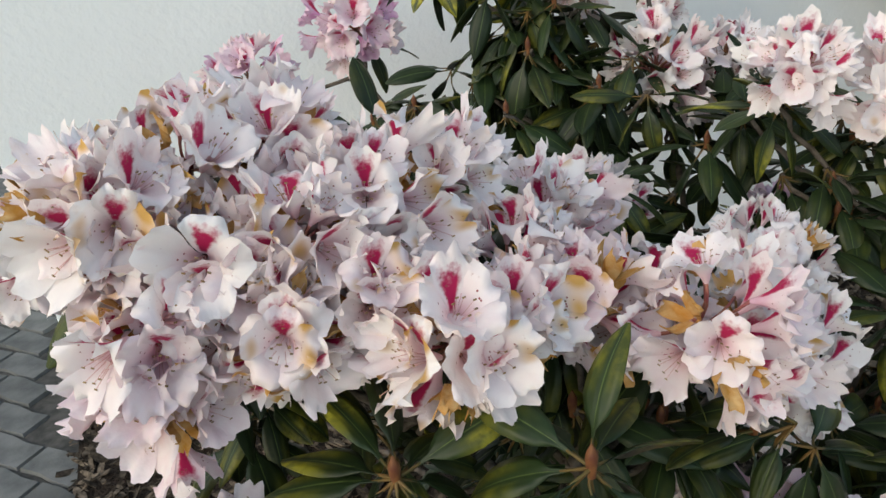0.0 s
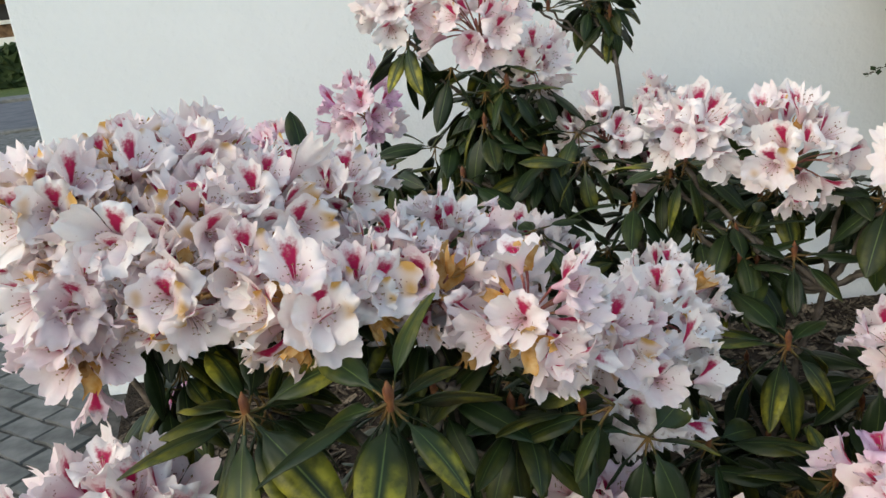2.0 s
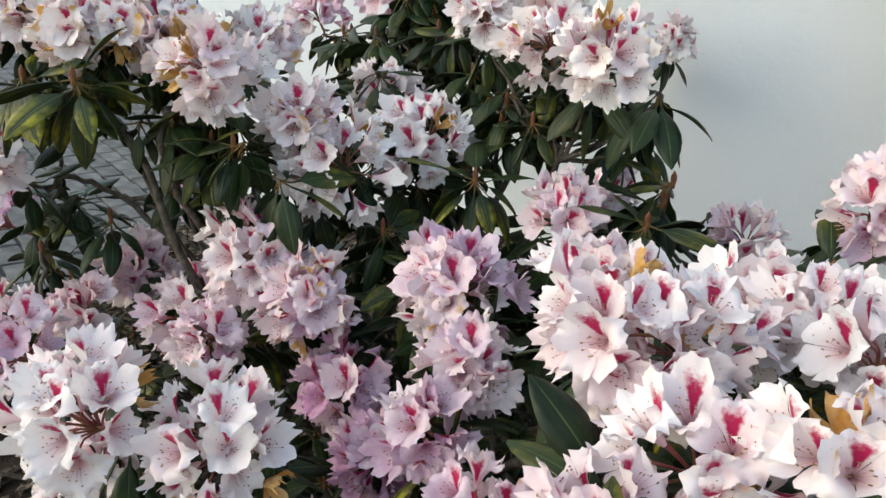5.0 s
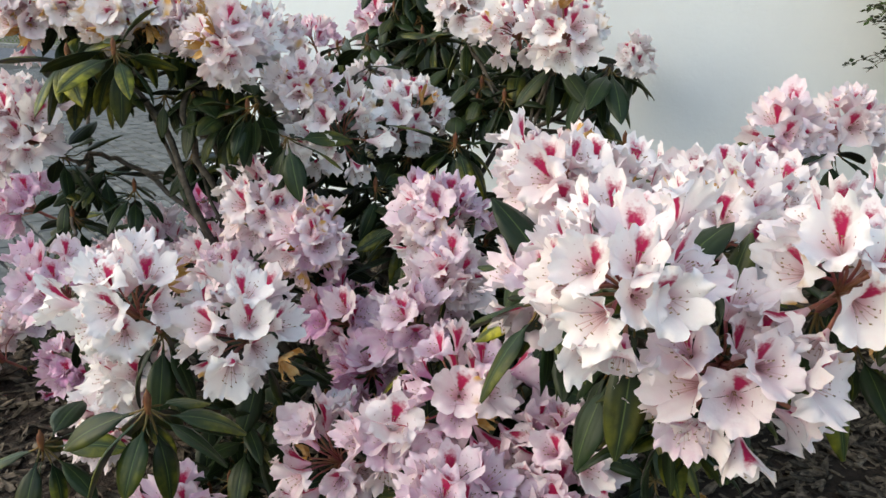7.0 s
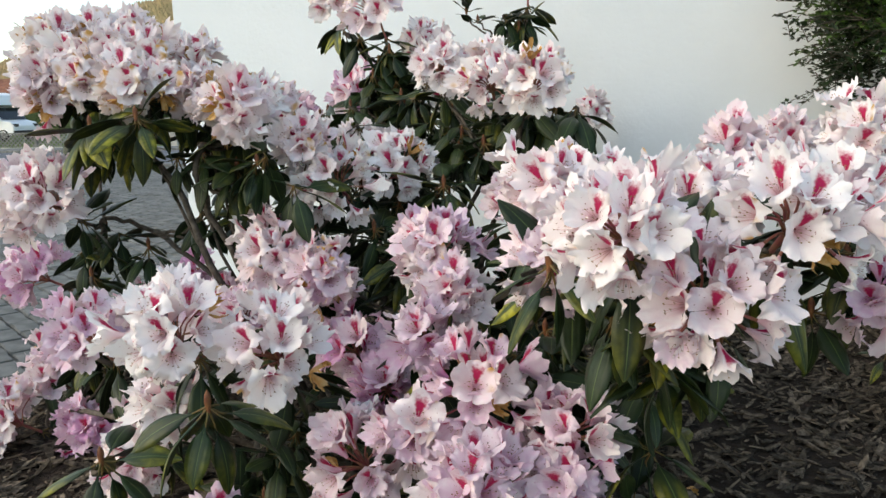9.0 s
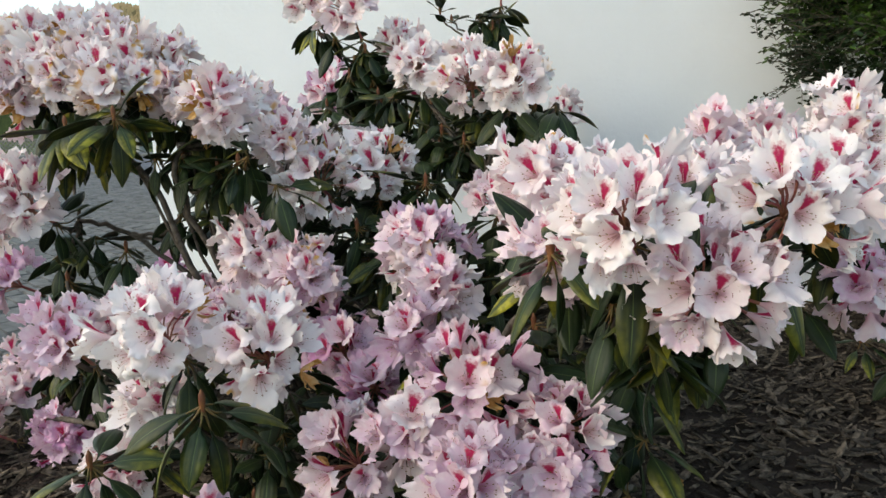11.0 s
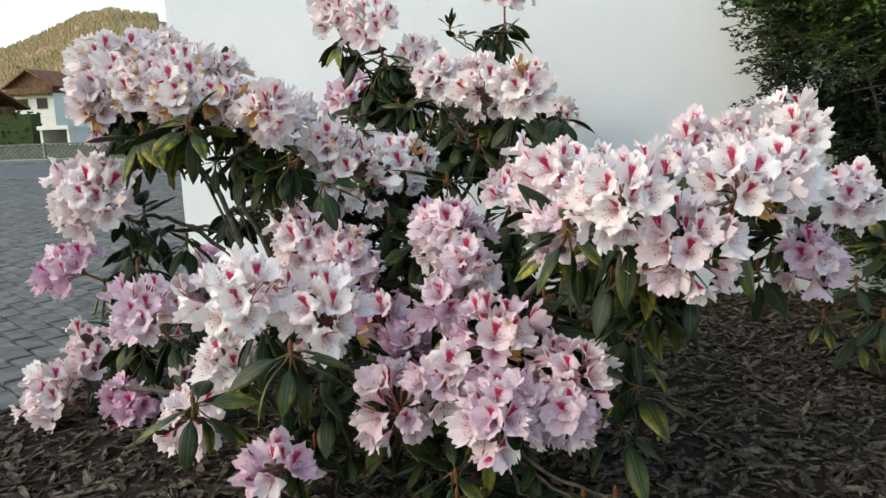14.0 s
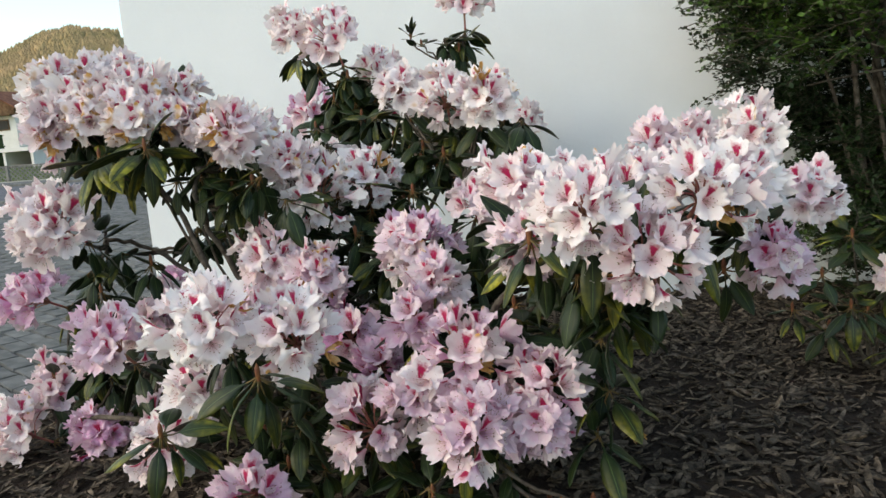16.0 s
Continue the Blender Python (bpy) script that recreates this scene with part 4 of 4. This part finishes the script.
# leaning main stem, a dead twig and thin suckers that show under the upper tier
for pts, r0, r1 in (
    (((2.95, 2.22, -0.02), (2.86, 2.18, 0.60), (2.74, 2.14, 1.08), (2.56, 2.10, 1.28), (2.42, 2.14, 1.60)), 0.036, 0.014),
    (((2.95, 2.25, -0.02), (2.80, 2.20, 0.70), (2.76, 2.18, 1.15), (2.72, 2.16, 1.75)), 0.028, 0.012),
    (((2.90, 2.15, -0.02), (2.66, 2.12, 0.55), (2.60, 2.10, 0.95), (2.58, 2.12, 1.40)), 0.018, 0.008),
    (((2.92, 2.12, -0.02), (2.72, 2.06, 0.60), (2.66, 2.05, 0.92), (2.54, 2.06, 1.25)), 0.014, 0.006),
    (((2.88, 2.20, -0.02), (2.62, 2.18, 0.62), (2.54, 2.20, 0.98), (2.44, 2.22, 1.22)), 0.013, 0.005),
    (((2.95, 2.00, 1.05), (2.70, 2.00, 1.04), (2.52, 2.02, 1.02), (2.40, 2.04, 1.00)), 0.006, 0.003),
):
    pile = Pile()
    line = spline(pts, 5)
    pile.add(*tube(line, [r0 + (r1 - r0) * i / (len(line) - 1) for i in range(len(line))], 7))
    bush_part("trunk" if r0 > 0.02 else "stem", pile, BARK)
verts, faces, attr = [], [], []
twigs = Pile()


def edge_x(z):
    """How far the crown reaches towards the open wall at a height."""
    return 2.07 + 1.15 * max(0.0, min(0.32, 1.12 - z)) + 0.25 * max(0.0, z - 1.5) + 0.03 * math.sin(11 * z)


CLUMPS = []
while len(CLUMPS) < 300:
    tier = rng.random()
    z = rng.uniform(1.06, 1.55) if tier < 0.42 else rng.uniform(0.28, 0.92) if tier < 0.78 else rng.uniform(1.5, 2.7)
    left = edge_x(z) + 0.13
    p = Vector((left + (3.4 - left) * rng.random() ** 1.3, rng.uniform(1.75, 2.62), z))
    if noise.noise(p * 2.3) > -0.15 and not (p.z < 1.2 and 2.5 < p.x < 2.8 and p.y < 2.35 and p.z > 0.85):
        CLUMPS.append((p, rng.uniform(0.08, 0.16)))
# a few thin sprays in the gap between the two tiers, against the wall
CLUMPS += [(Vector((rng.uniform(2.32, 2.6), rng.uniform(2.2, 2.6), rng.uniform(0.86, 1.05))), 0.07) for k in range(8)]
fresh, fresh_faces, fresh_attr = [], [], []
for k in range(8700):
    c, reach = CLUMPS[k % len(CLUMPS)]
    p = c + Vector((rng.gauss(0, 0.55), rng.gauss(0, 0.5), rng.gauss(0, 0.42))) * reach
    p.y = min(p.y, 2.68)
    d = Vector((rng.gauss(-0.5, 0.6), rng.gauss(-0.35, 0.5), rng.gauss(0.15, 0.5))).normalized()
    n = rng.randint(9, 16)
    length = 0.011 * n
    bend = Vector((0, 0, -0.35))
    line = [p + d * (length * i / 2) + bend * (length * (i / 2) ** 2 * 0.5) for i in range(3)]
    twigs.add(*tube(line, [0.0022, 0.0015, 0.0008], 3))
    side = d.cross(Vector((0, 0, 1))).normalized()
    for i in range(n):
        t = i / n
        q = p + d * length * t + bend * (length * t * t * 0.5)
        out = (side * (1 if i % 2 else -1) + d * 0.7 + Vector((rng.gauss(0, 0.3), rng.gauss(0, 0.3), rng.gauss(0.1, 0.4)))).normalized()
        L, W = rng.uniform(0.020, 0.034), rng.uniform(0.0068, 0.0112)
        s2 = out.cross(Vector((rng.gauss(0, 0.5), rng.gauss(0, 0.5), 1))).normalized() * W
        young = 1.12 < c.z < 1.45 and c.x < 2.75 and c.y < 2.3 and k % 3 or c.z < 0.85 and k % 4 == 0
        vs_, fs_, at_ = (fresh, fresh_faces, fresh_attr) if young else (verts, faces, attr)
        n0 = len(vs_)
        vs_ += [q, q + out * L * 0.5 + s2, q + out * L, q + out * L * 0.5 - s2, q + out * L * 0.5 - Vector((0, 0, 0.002))]
        fs_ += [(n0, n0 + 1, n0 + 4), (n0 + 1, n0 + 2, n0 + 4), (n0 + 2, n0 + 3, n0 + 4), (n0 + 3, n0, n0 + 4)]
        at_ += [(0.5, 0, 0), (1, 0.2, 0), (0.5, 0.3, 0), (1, 0.2, 0), (0.3, 0.2, 0)]
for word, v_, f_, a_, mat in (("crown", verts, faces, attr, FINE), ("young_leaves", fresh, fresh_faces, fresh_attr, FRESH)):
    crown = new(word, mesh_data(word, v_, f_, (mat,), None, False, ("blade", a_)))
    crown.parent = bush
    crown.matrix_parent_inverse = bush.matrix_world.inverted()
    crown.color = (0.1, 0, 0, 1)
    tagged(crown, kind="stuff")
tagged(bush_part("twig", twigs, BARK), kind="stuff")


# ---- village across the street ----
def gable(parent, x0, x1, y0, y1, eave, ridge, mat, over=0.7):
    """A pitched roof with its ridge along y."""
    bm = bmesh.new()
    xm = (x0 + x1) / 2
    for xe in (x0 - over, x1 + over):
        dz = (ridge - eave) / abs(xm - (x0 if xe < xm else x1)) * over
        pts = [(xe, y0 - over, eave - dz), (xm, y0 - over, ridge), (xm, y1 + over, ridge), (xe, y1 + over, eave - dz)]
        vs = [bm.verts.new(p) for p in pts] + [bm.verts.new((p[0], p[1], p[2] - 0.22)) for p in pts]
        for q in ((0, 1, 2, 3), (7, 6, 5, 4), (0, 4, 5, 1), (1, 5, 6, 2), (2, 6, 7, 3), (3, 7, 4, 0)):
            bm.faces.new([vs[i] for i in q])
    return part("roof", bm_data("roof", bm, mat), parent)


chalet = thing("house", "white chalet with dark timber gable and tiled roof", "house", -84.5, 105, 1.5)
solid("wall", chalet, PLASTER, (-3.4, 0, -3, 3.4, 9, 5.6))
bm = bmesh.new()
vs = [bm.verts.new(p) for y in (-0.15, 9) for p in ((-3.5, y, 5.6), (3.5, y, 5.6), (3.5, y, 7.0), (0, y, 9.0), (-3.5, y, 7.0))]
for q in ((0, 1, 2, 3, 4), (9, 8, 7, 6, 5)) + tuple((i, i + 5, (i + 1) % 5 + 5, (i + 1) % 5) for i in range(5)):
    bm.faces.new([vs[i] for i in q])
part("timber_gable", bm_data("timber_gable", bm, TIMBER), chalet)
gable(chalet, -3.5, 3.5, -0.2, 9, 7.2, 9.25, TILE, 1.0)
solid("balcony", chalet, TIMBER, (-3.6, -1.4, 5.4, 3.6, -0.16, 5.6), (-3.6, -1.5, 5.6, 3.6, -1.4, 6.4))
for x in (-2.8, 0.6):
    w = solid("window", chalet, TIMBER, (x - 0.1, -0.12, 3.3, x + 1.7, 0.0, 4.9))
    part("pane", bm_data("pane", (lambda b: (box(b, x + 0.05, -0.18, 3.45, x + 1.55, -0.125, 4.75), b)[1])(bmesh.new()), DARK), w)

shed = thing("house", "low timber house with red tiled roof", "house", -62.2, 60, 0.3)
solid("wall", shed, TIMBER, (-8, 0, -1, 7, 6, 3.4))
solid("window", shed, DARK, (3.0, -0.1, 1.6, 4.4, -0.02, 2.7))
solid("window", shed, DARK, (-1.0, -0.1, 1.6, 0.4, -0.02, 2.7))
bm = bmesh.new()
pts = [(-9, -1.0, 3.3), (8, -1.0, 3.3), (8, 3, 5.0), (-9, 3, 5.0), (8, 7, 3.3), (-9, 7, 3.3)]
vs = [bm.verts.new(p) for p in pts] + [bm.verts.new((p[0], p[1], p[2] - 0.2)) for p in pts]
for q in ((0, 1, 2, 3), (3, 2, 4, 5), (9, 8, 7, 6), (11, 10, 8, 9), (0, 6, 7, 1), (1, 7, 8, 2), (2, 8, 10, 4), (4, 10, 11, 5), (5, 11, 9, 3), (3, 9, 6, 0)):
    bm.faces.new([vs[i] for i in q])
part("roof", bm_data("roof", bm, TILE), shed)

wood = thing("house", "brown timber house behind a clipped hedge", "house", -23, 52, 0)
solid("wall", wood, TIMBER, (-9, -2, 0, 9, 5, 4.5))
solid("plinth", wood, PLASTER, (-9.05, -2.05, 0, 9.05, -2.0, 2.0))
bm = bmesh.new()
for s in (-1, 1):
    vs = [bm.verts.new(p) for p in ((-9.6, 1.5 + s * 5, 4.2), (9.6, 1.5 + s * 5, 4.2), (9.6, 1.5, 5.8), (-9.6, 1.5, 5.8))]
    bm.faces.new(vs)
part("roof", bm_data("roof", bm, TILE), wood)
for x in (-6.5, -3.6, -0.8, 2.2, 5.2):
    w = solid("window", wood, DARK, (x, -2.08, 3.0, x + 1.1, -2.0, 3.9))
    solid("flower_box", w, PLASTER, (x - 0.1, -2.3, 2.75, x + 1.2, -2.085, 2.98))

garage = thing("garage", "white garage with dark open front", "garage", -43.7, 56.5, 0)
solid("frame", garage, PLASTER, (-1.4, 0, -0.1, -1.15, 5, 1.4), (1.15, 0, -0.1, 1.4, 5, 1.4), (-1.5, -0.2, 1.3, 1.5, 5, 1.62))
solid("back_wall", garage, DARK, (-1.15, 4.6, 0, 1.15, 4.9, 1.3))

# motor caravan parked behind the lattice fence, its nose towards the side lane
VANWHITE = two_tone("van_paint", (0.74, 0.76, 0.78), (0.80, 0.82, 0.83), 0.9, 0.35, 0.5)
VANGLASS = two_tone("van_glass", (0.012, 0.014, 0.016), (0.03, 0.034, 0.038), 1.2, 0.12, 0.5)
RUBBER = two_tone("tyre_rubber", (0.018, 0.018, 0.018), (0.035, 0.035, 0.034), 6, 0.85, 0.2)
van = thing("camper_van", "white motor caravan with overcab bed parked behind a fence", "camper van", -34.7, 36.0, 0)


def prism(name, parent, mat, outline, y0, y1, label="", bevel=0.04):
    """A slab with the given outline in x and z."""
    bm = bmesh.new()
    a = [bm.verts.new((x, y0, z)) for x, z in outline]
    b = [bm.verts.new((x, y1, z)) for x, z in outline]
    n = len(a)
    bm.faces.new(a)
    bm.faces.new(b[::-1])
    for i in range(n):
        bm.faces.new((a[i], b[i], b[(i + 1) % n], a[(i + 1) % n]))
    bmesh.ops.recalc_face_normals(bm, faces=bm.faces[:])
    if bevel:
        bmesh.ops.bevel(bm, geom=bm.edges[:], offset=bevel, segments=2, affect="EDGES")
    return part(name, bm_data(name, bm, mat), parent, None, label)


prism("living_body", van, VANWHITE, ((-5.8, 0.45), (-1.55, 0.45), (-1.55, 1.95), (-0.1, 2.05), (-0.35, 2.62), (-1.2, 2.8), (-5.8, 2.8)), 0.0, 2.15)
cab = prism("cab", van, VANWHITE, ((-1.6, 0.35), (0.95, 0.35), (1.0, 0.85), (0.75, 1.08), (0.15, 1.2), (-0.45, 1.94), (-1.6, 1.96)), 0.08, 2.07)
prism("door_window", cab, VANGLASS, ((-1.35, 1.22), (-0.1, 1.22), (-0.52, 1.8), (-1.35, 1.8)), 0.07, 0.10, bevel=0.0)
prism("windscreen", cab, VANGLASS, ((0.14, 1.22), (0.20, 1.22), (-0.36, 1.92), (-0.42, 1.92)), 0.2, 1.95, bevel=0.0)
solid("side_mirror", cab, DARK, (-0.15, -0.22, 1.2, 0.02, 0.06, 1.55), bevel=0.03)
solid("bumper", cab, DARK, (0.9, 0.1, 0.36, 1.08, 2.05, 0.6), bevel=0.04)
solid("headlight", cab, VANGLASS, (0.82, 0.16, 0.78, 1.0, 0.5, 0.98), bevel=0.03)
solid("headlight", cab, VANGLASS, (0.82, 1.65, 0.78, 1.0, 1.99, 0.98), bevel=0.03)
solid("side_window", van, VANGLASS, (-3.6, -0.02, 1.5, -2.3, 0.02, 2.1), bevel=0.0)
solid("stripe", van, STONEW, (-5.7, -0.012, 1.0, -1.6, 0.0, 1.12), bevel=0.0)
for x in (0.25, -3.9):
    for y in (0.02, 1.88):
        pile = Pile()
        pile.add(*tube([(x, y, 0.33), (x, y + 0.03, 0.33), (x, y + 0.22, 0.33), (x, y + 0.25, 0.33)], [0.27, 0.33, 0.33, 0.27], 18))
        wheel = part("wheel", pile.data("wheel", RUBBER), van)
        pile = Pile()
        pile.add(*tube([(x, y + 0.02, 0.33), (x, y - 0.01, 0.33)], [0.2, 0.17], 14))
        part("rim", pile.data("rim", STONEW), wheel)

hedge = thing("hedge", "dark green clipped hedge before the houses", "hedge", 0, 0, 0, kind="stuff")
rng = random.Random(8)
pile = Pile()
for k in range(2600):
    x, y, z = (rng.uniform(-75, -46.2), rng.uniform(56.8, 58.4), rng.uniform(0.0, 2.9)) if k % 2 else (rng.uniform(-20.5, -12), rng.uniform(29.2, 30.6), rng.uniform(0.0, 1.3))
    r = rng.uniform(0.12, 0.25)
    v = [(x + r * rng.gauss(0, 1), y + r * rng.gauss(0, 1), z + r * rng.gauss(0, 0.7)) for i in range(4)]
    pile.add(v, [(0, 1, 2), (0, 2, 3), (0, 3, 1), (1, 3, 2)])
part("leaves", pile.data("leaves", HEDGE, smooth=False), hedge)
solid("core", hedge, HEDGE, (-20.5, 29.4, 0, -12, 30.4, 1.15), (-75, 57.0, 0, -46.2, 58.2, 2.7))

# yellow-green tree on the slope
larch = thing("tree", "yellow-green broadleaf tree below the hill", "tree", -57, 91.5, 0)
pile = Pile()
pile.add(*tube([(0, 0, 0), (0.2, 0, 4), (0, 0.1, 9)], [0.4, 0.3, 0.15], 7))
part("trunk", pile.data("trunk", BARK), larch)
pile = Pile()
for k in range(1800):
    q = Vector((rng.gauss(0, 1), rng.gauss(0, 1), rng.gauss(0, 1))).normalized() * rng.uniform(0.5, 1.0)
    p = Vector((3.6 * q.x, 3.6 * q.y, 8.2 + 3.3 * q.z + 0.8 * math.sin(3 * q.x + 5 * q.y)))
    v = [p + Vector((rng.gauss(0, 0.28), rng.gauss(0, 0.28), rng.gauss(0, 0.28))) for i in range(4)]
    pile.add(v, [(0, 1, 2), (0, 2, 3), (0, 3, 1)])
part("crown", pile.data("crown", LARCH, smooth=False), larch)

# lattice fence, pillar and notice frame by the street
fence = thing("fence", "weathered grey lattice fence on a low base", "fence", 0, 0, 0)
fence.scale.z = 0.75
for k in range(9):
    x = -36 + 2.45 * k
    solid("post", fence, OLDWOOD, (x, 23.95, 0, x + 0.11, 24.06, 0.86))
    if k < 8:
        bm = bmesh.new()
        for i in range(12):
            for s in (-1, 1):
                got = box(bm, -0.02, -0.012, -0.42, 0.02, 0.012, 0.42)
                bmesh.ops.transform(bm, matrix=pose(x + 0.15 + i * 0.2, 24.0 + 0.013 * s, 0.45, 0, 42 * s, 0), verts=got)
        part("lattice", bm_data("lattice", bm, OLDWOOD), fence)
        solid("rail", fence, OLDWOOD, (x + 0.11, 23.97, 0.76, x + 2.45, 24.03, 0.84))
solid("base", fence, STONEW, (-36, 23.9, 0, -16.2, 24.1, 0.10))
pillar = thing("pillar", "pale stone gate pillar beside the street", "pillar", -15.2, 24, 0)
solid("shaft", pillar, STONEW, (-0.2, -0.2, 0, 0.2, 0.2, 0.95), bevel=0.02)
solid("cap", pillar, STONEW, (-0.25, -0.25, 0.95, 0.25, 0.25, 1.03), bevel=0.02)
board = thing("notice_frame", "dark green metal frame with slatted panel by the street", "sign frame", -7.6, 14.0, 0)
for x in (-0.47, 0.62):
    solid("post", board, GREEN, (x - 0.07, -0.05, 0, x + 0.07, 0.05, 2.6))
for k in range(9):
    solid("slat", board, GREEN, (-0.38 + 0.105 * k, -0.02, 1.08, -0.29 + 0.105 * k, 0.012 * (k % 2), 1.86))
solid("rail", board, GREEN, (-0.40, -0.03, 1.02, 0.55, 0.03, 1.08))
solid("rail", board, GREEN, (-0.40, -0.03, 1.86, 0.55, 0.03, 1.92))


# ---- bark chips ----
rs = np.random.RandomState(4)
CHIPS = []
for k in range(8):
    L, W, H = 0.5, rs.uniform(0.07, 0.17), 0.03
    top = [(-L, -W * 0.6, H), (-L * 0.3, -W, H * 1.4), (L * 0.9, -W * 0.5, H), (L, W * 0.3, H), (L * 0.2, W, H * 1.3), (-L * 0.8, W * 0.7, H)]
    top = [(x + rs.uniform(-0.08, 0.08), y + rs.uniform(-0.03, 0.03), z) for x, y, z in top]
    low = [(x, y, -H) for x, y, z in top]
    CHIPS.append((np.array(top + low), [(0, 1, 2, 3, 4, 5)] + [(i, i + 6, (i + 1) % 6 + 6, (i + 1) % 6) for i in range(6)]))


def chip_pose():
    """A random lie on the bed."""
    while True:
        y = rs.uniform(0.25, 2.74) if rs.random_sample() < 0.88 else rs.uniform(-0.6, 0.25)
        x = rs.uniform(-0.7, 2.9) if rs.random_sample() < 0.9 else rs.uniform(2.9, 4.4)
        if x > bed_edge(y) - rs.exponential(0.05):
            break
    s = 0.020 + 0.062 * rs.random_sample() ** 1.7
    return x, y, s, rs.uniform(0, 6.283), rs.normal(0, 0.3), rs.normal(0, 0.3)


shared = [mesh_data("chip", v, f, (CHIP,), None, False) for v, f in CHIPS]
verts, faces, count, near = [], [], 0, 0
for k in range(19500):
    x, y, s, a, b, c = chip_pose()
    z = bed_z(x, y) + rs.uniform(0.001, 0.016) if x > bed_edge(y) else 0.003
    m = Matrix.LocRotScale((x, y, z), Euler((b, c, a)), (s, s, s))
    kind = k % 8
    if near < 300 and 1.55 < x < 2.35 and 0.35 < y < 1.15:
        part("bark_chip", shared[kind], BED, m)
        near += 1
        continue
    v, f = CHIPS[kind]
    r = np.array(m.to_3x3())
    verts.append(v @ r.T + np.array((x, y, z)))
    faces += [tuple(i + count for i in q) for q in f]
    count += 12
CHIPM = CHIP.copy()
nodes, link = CHIPM.node_tree.nodes, CHIPM.node_tree.links.new
geo = nodes.new("ShaderNodeNewGeometry")
for n in list(nodes):
    if n.type == "OBJECT_INFO":
        for l in list(n.outputs["Random"].links):
            link(geo.outputs["Random Per Island"], l.to_socket)
tagged(new("bark_mulch", mesh_data("bark_mulch", np.concatenate(verts), faces, (CHIPM,), None, False)), "loose shredded bark mulch of many brown chips", "mulch", kind="stuff")

# one faded flower that has dropped on the mulch beside the shrub
x, y = 1.627, 0.932
ob = new("fallen_flower", WILTS[2])
ob.matrix_basis = Matrix.LocRotScale((x, y, bed_z(x, y) + 0.014), Euler((1.7, 0.2, 0.8)), (0.8, 0.8, 0.8))
tagged(ob, "faded fallen flower lying on the bark mulch", "flower")

# ---- paving stones ----
PAVERM = PAVER.copy()
nodes, link = PAVERM.node_tree.nodes, PAVERM.node_tree.links.new
geo = nodes.new("ShaderNodeNewGeometry")
for n in list(nodes):
    if n.type == "OBJECT_INFO":
        for l in list(n.outputs["Random"].links):
            link(geo.outputs["Random Per Island"], l.to_socket)
PL, PW = 0.225, 0.1125
g = 0.005
outline = [(-PL / 2 + g, -PW / 2 + g), (-PL / 6, -PW / 2 + g + 0.006), (PL / 6, -PW / 2 + g - 0.004), (PL / 2 - g, -PW / 2 + g), (PL / 2 - g, PW / 2 - g), (PL / 6, PW / 2 - g - 0.004), (-PL / 6, PW / 2 - g + 0.006), (-PL / 2 + g, PW / 2 - g)]
stone = np.array([(x * 0.95, y * 0.92, 0.006) for x, y in outline] + [(x, y, -0.012) for x, y in outline])
sf = [tuple(range(8))] + [(i, i + 8, (i + 1) % 8 + 8, (i + 1) % 8) for i in range(8)]
one = mesh_data("paving_stone", stone, sf, (PAVER,), None, False)
ca, sa = math.cos(radians(-34)), math.sin(radians(-34))
verts, faces, count, near = [], [], 0, 0
for j in range(-75, 120):
    for i in range(-70, 60):
        lx, ly = (i + 0.5 * (j % 2)) * PL, j * PW
        x, y = -2.2 + ca * lx - sa * ly, 3.0 + sa * lx + ca * ly
        if not (-12 < x < 5.5 and -3.5 < y < 13.3) or x > -0.60 - 0.08 * (y > 2.6) * 5 and y > 2.5 or x > bed_edge(y) - 0.06 and y > -0.66 and x < 4.46:
            continue
        if y < 2.5 and x < -4.5:
            continue
        dz, tilt = rs.uniform(-0.003, 0.003), rs.normal(0, 0.012)
        m = Matrix.LocRotScale((x, y, dz), Euler((tilt, rs.normal(0, 0.012), radians(-34) + (math.pi if (i + j) % 2 else 0))), None)
        if near < 300 and -2.3 < x < -0.6 and 1.9 < y < 4.6:
            part("paving_stone", one, YARD, m)
            near += 1
            continue
        verts.append(stone @ np.array(m.to_3x3()).T + np.array((x, y, dz)))
        faces += [tuple(q + count for q in f) for f in sf]
        count += 16
rest = part("paving_stones", mesh_data("paving_stones", np.concatenate(verts), faces, (PAVERM,), None, False), YARD)
rest["kind"] = "stuff"
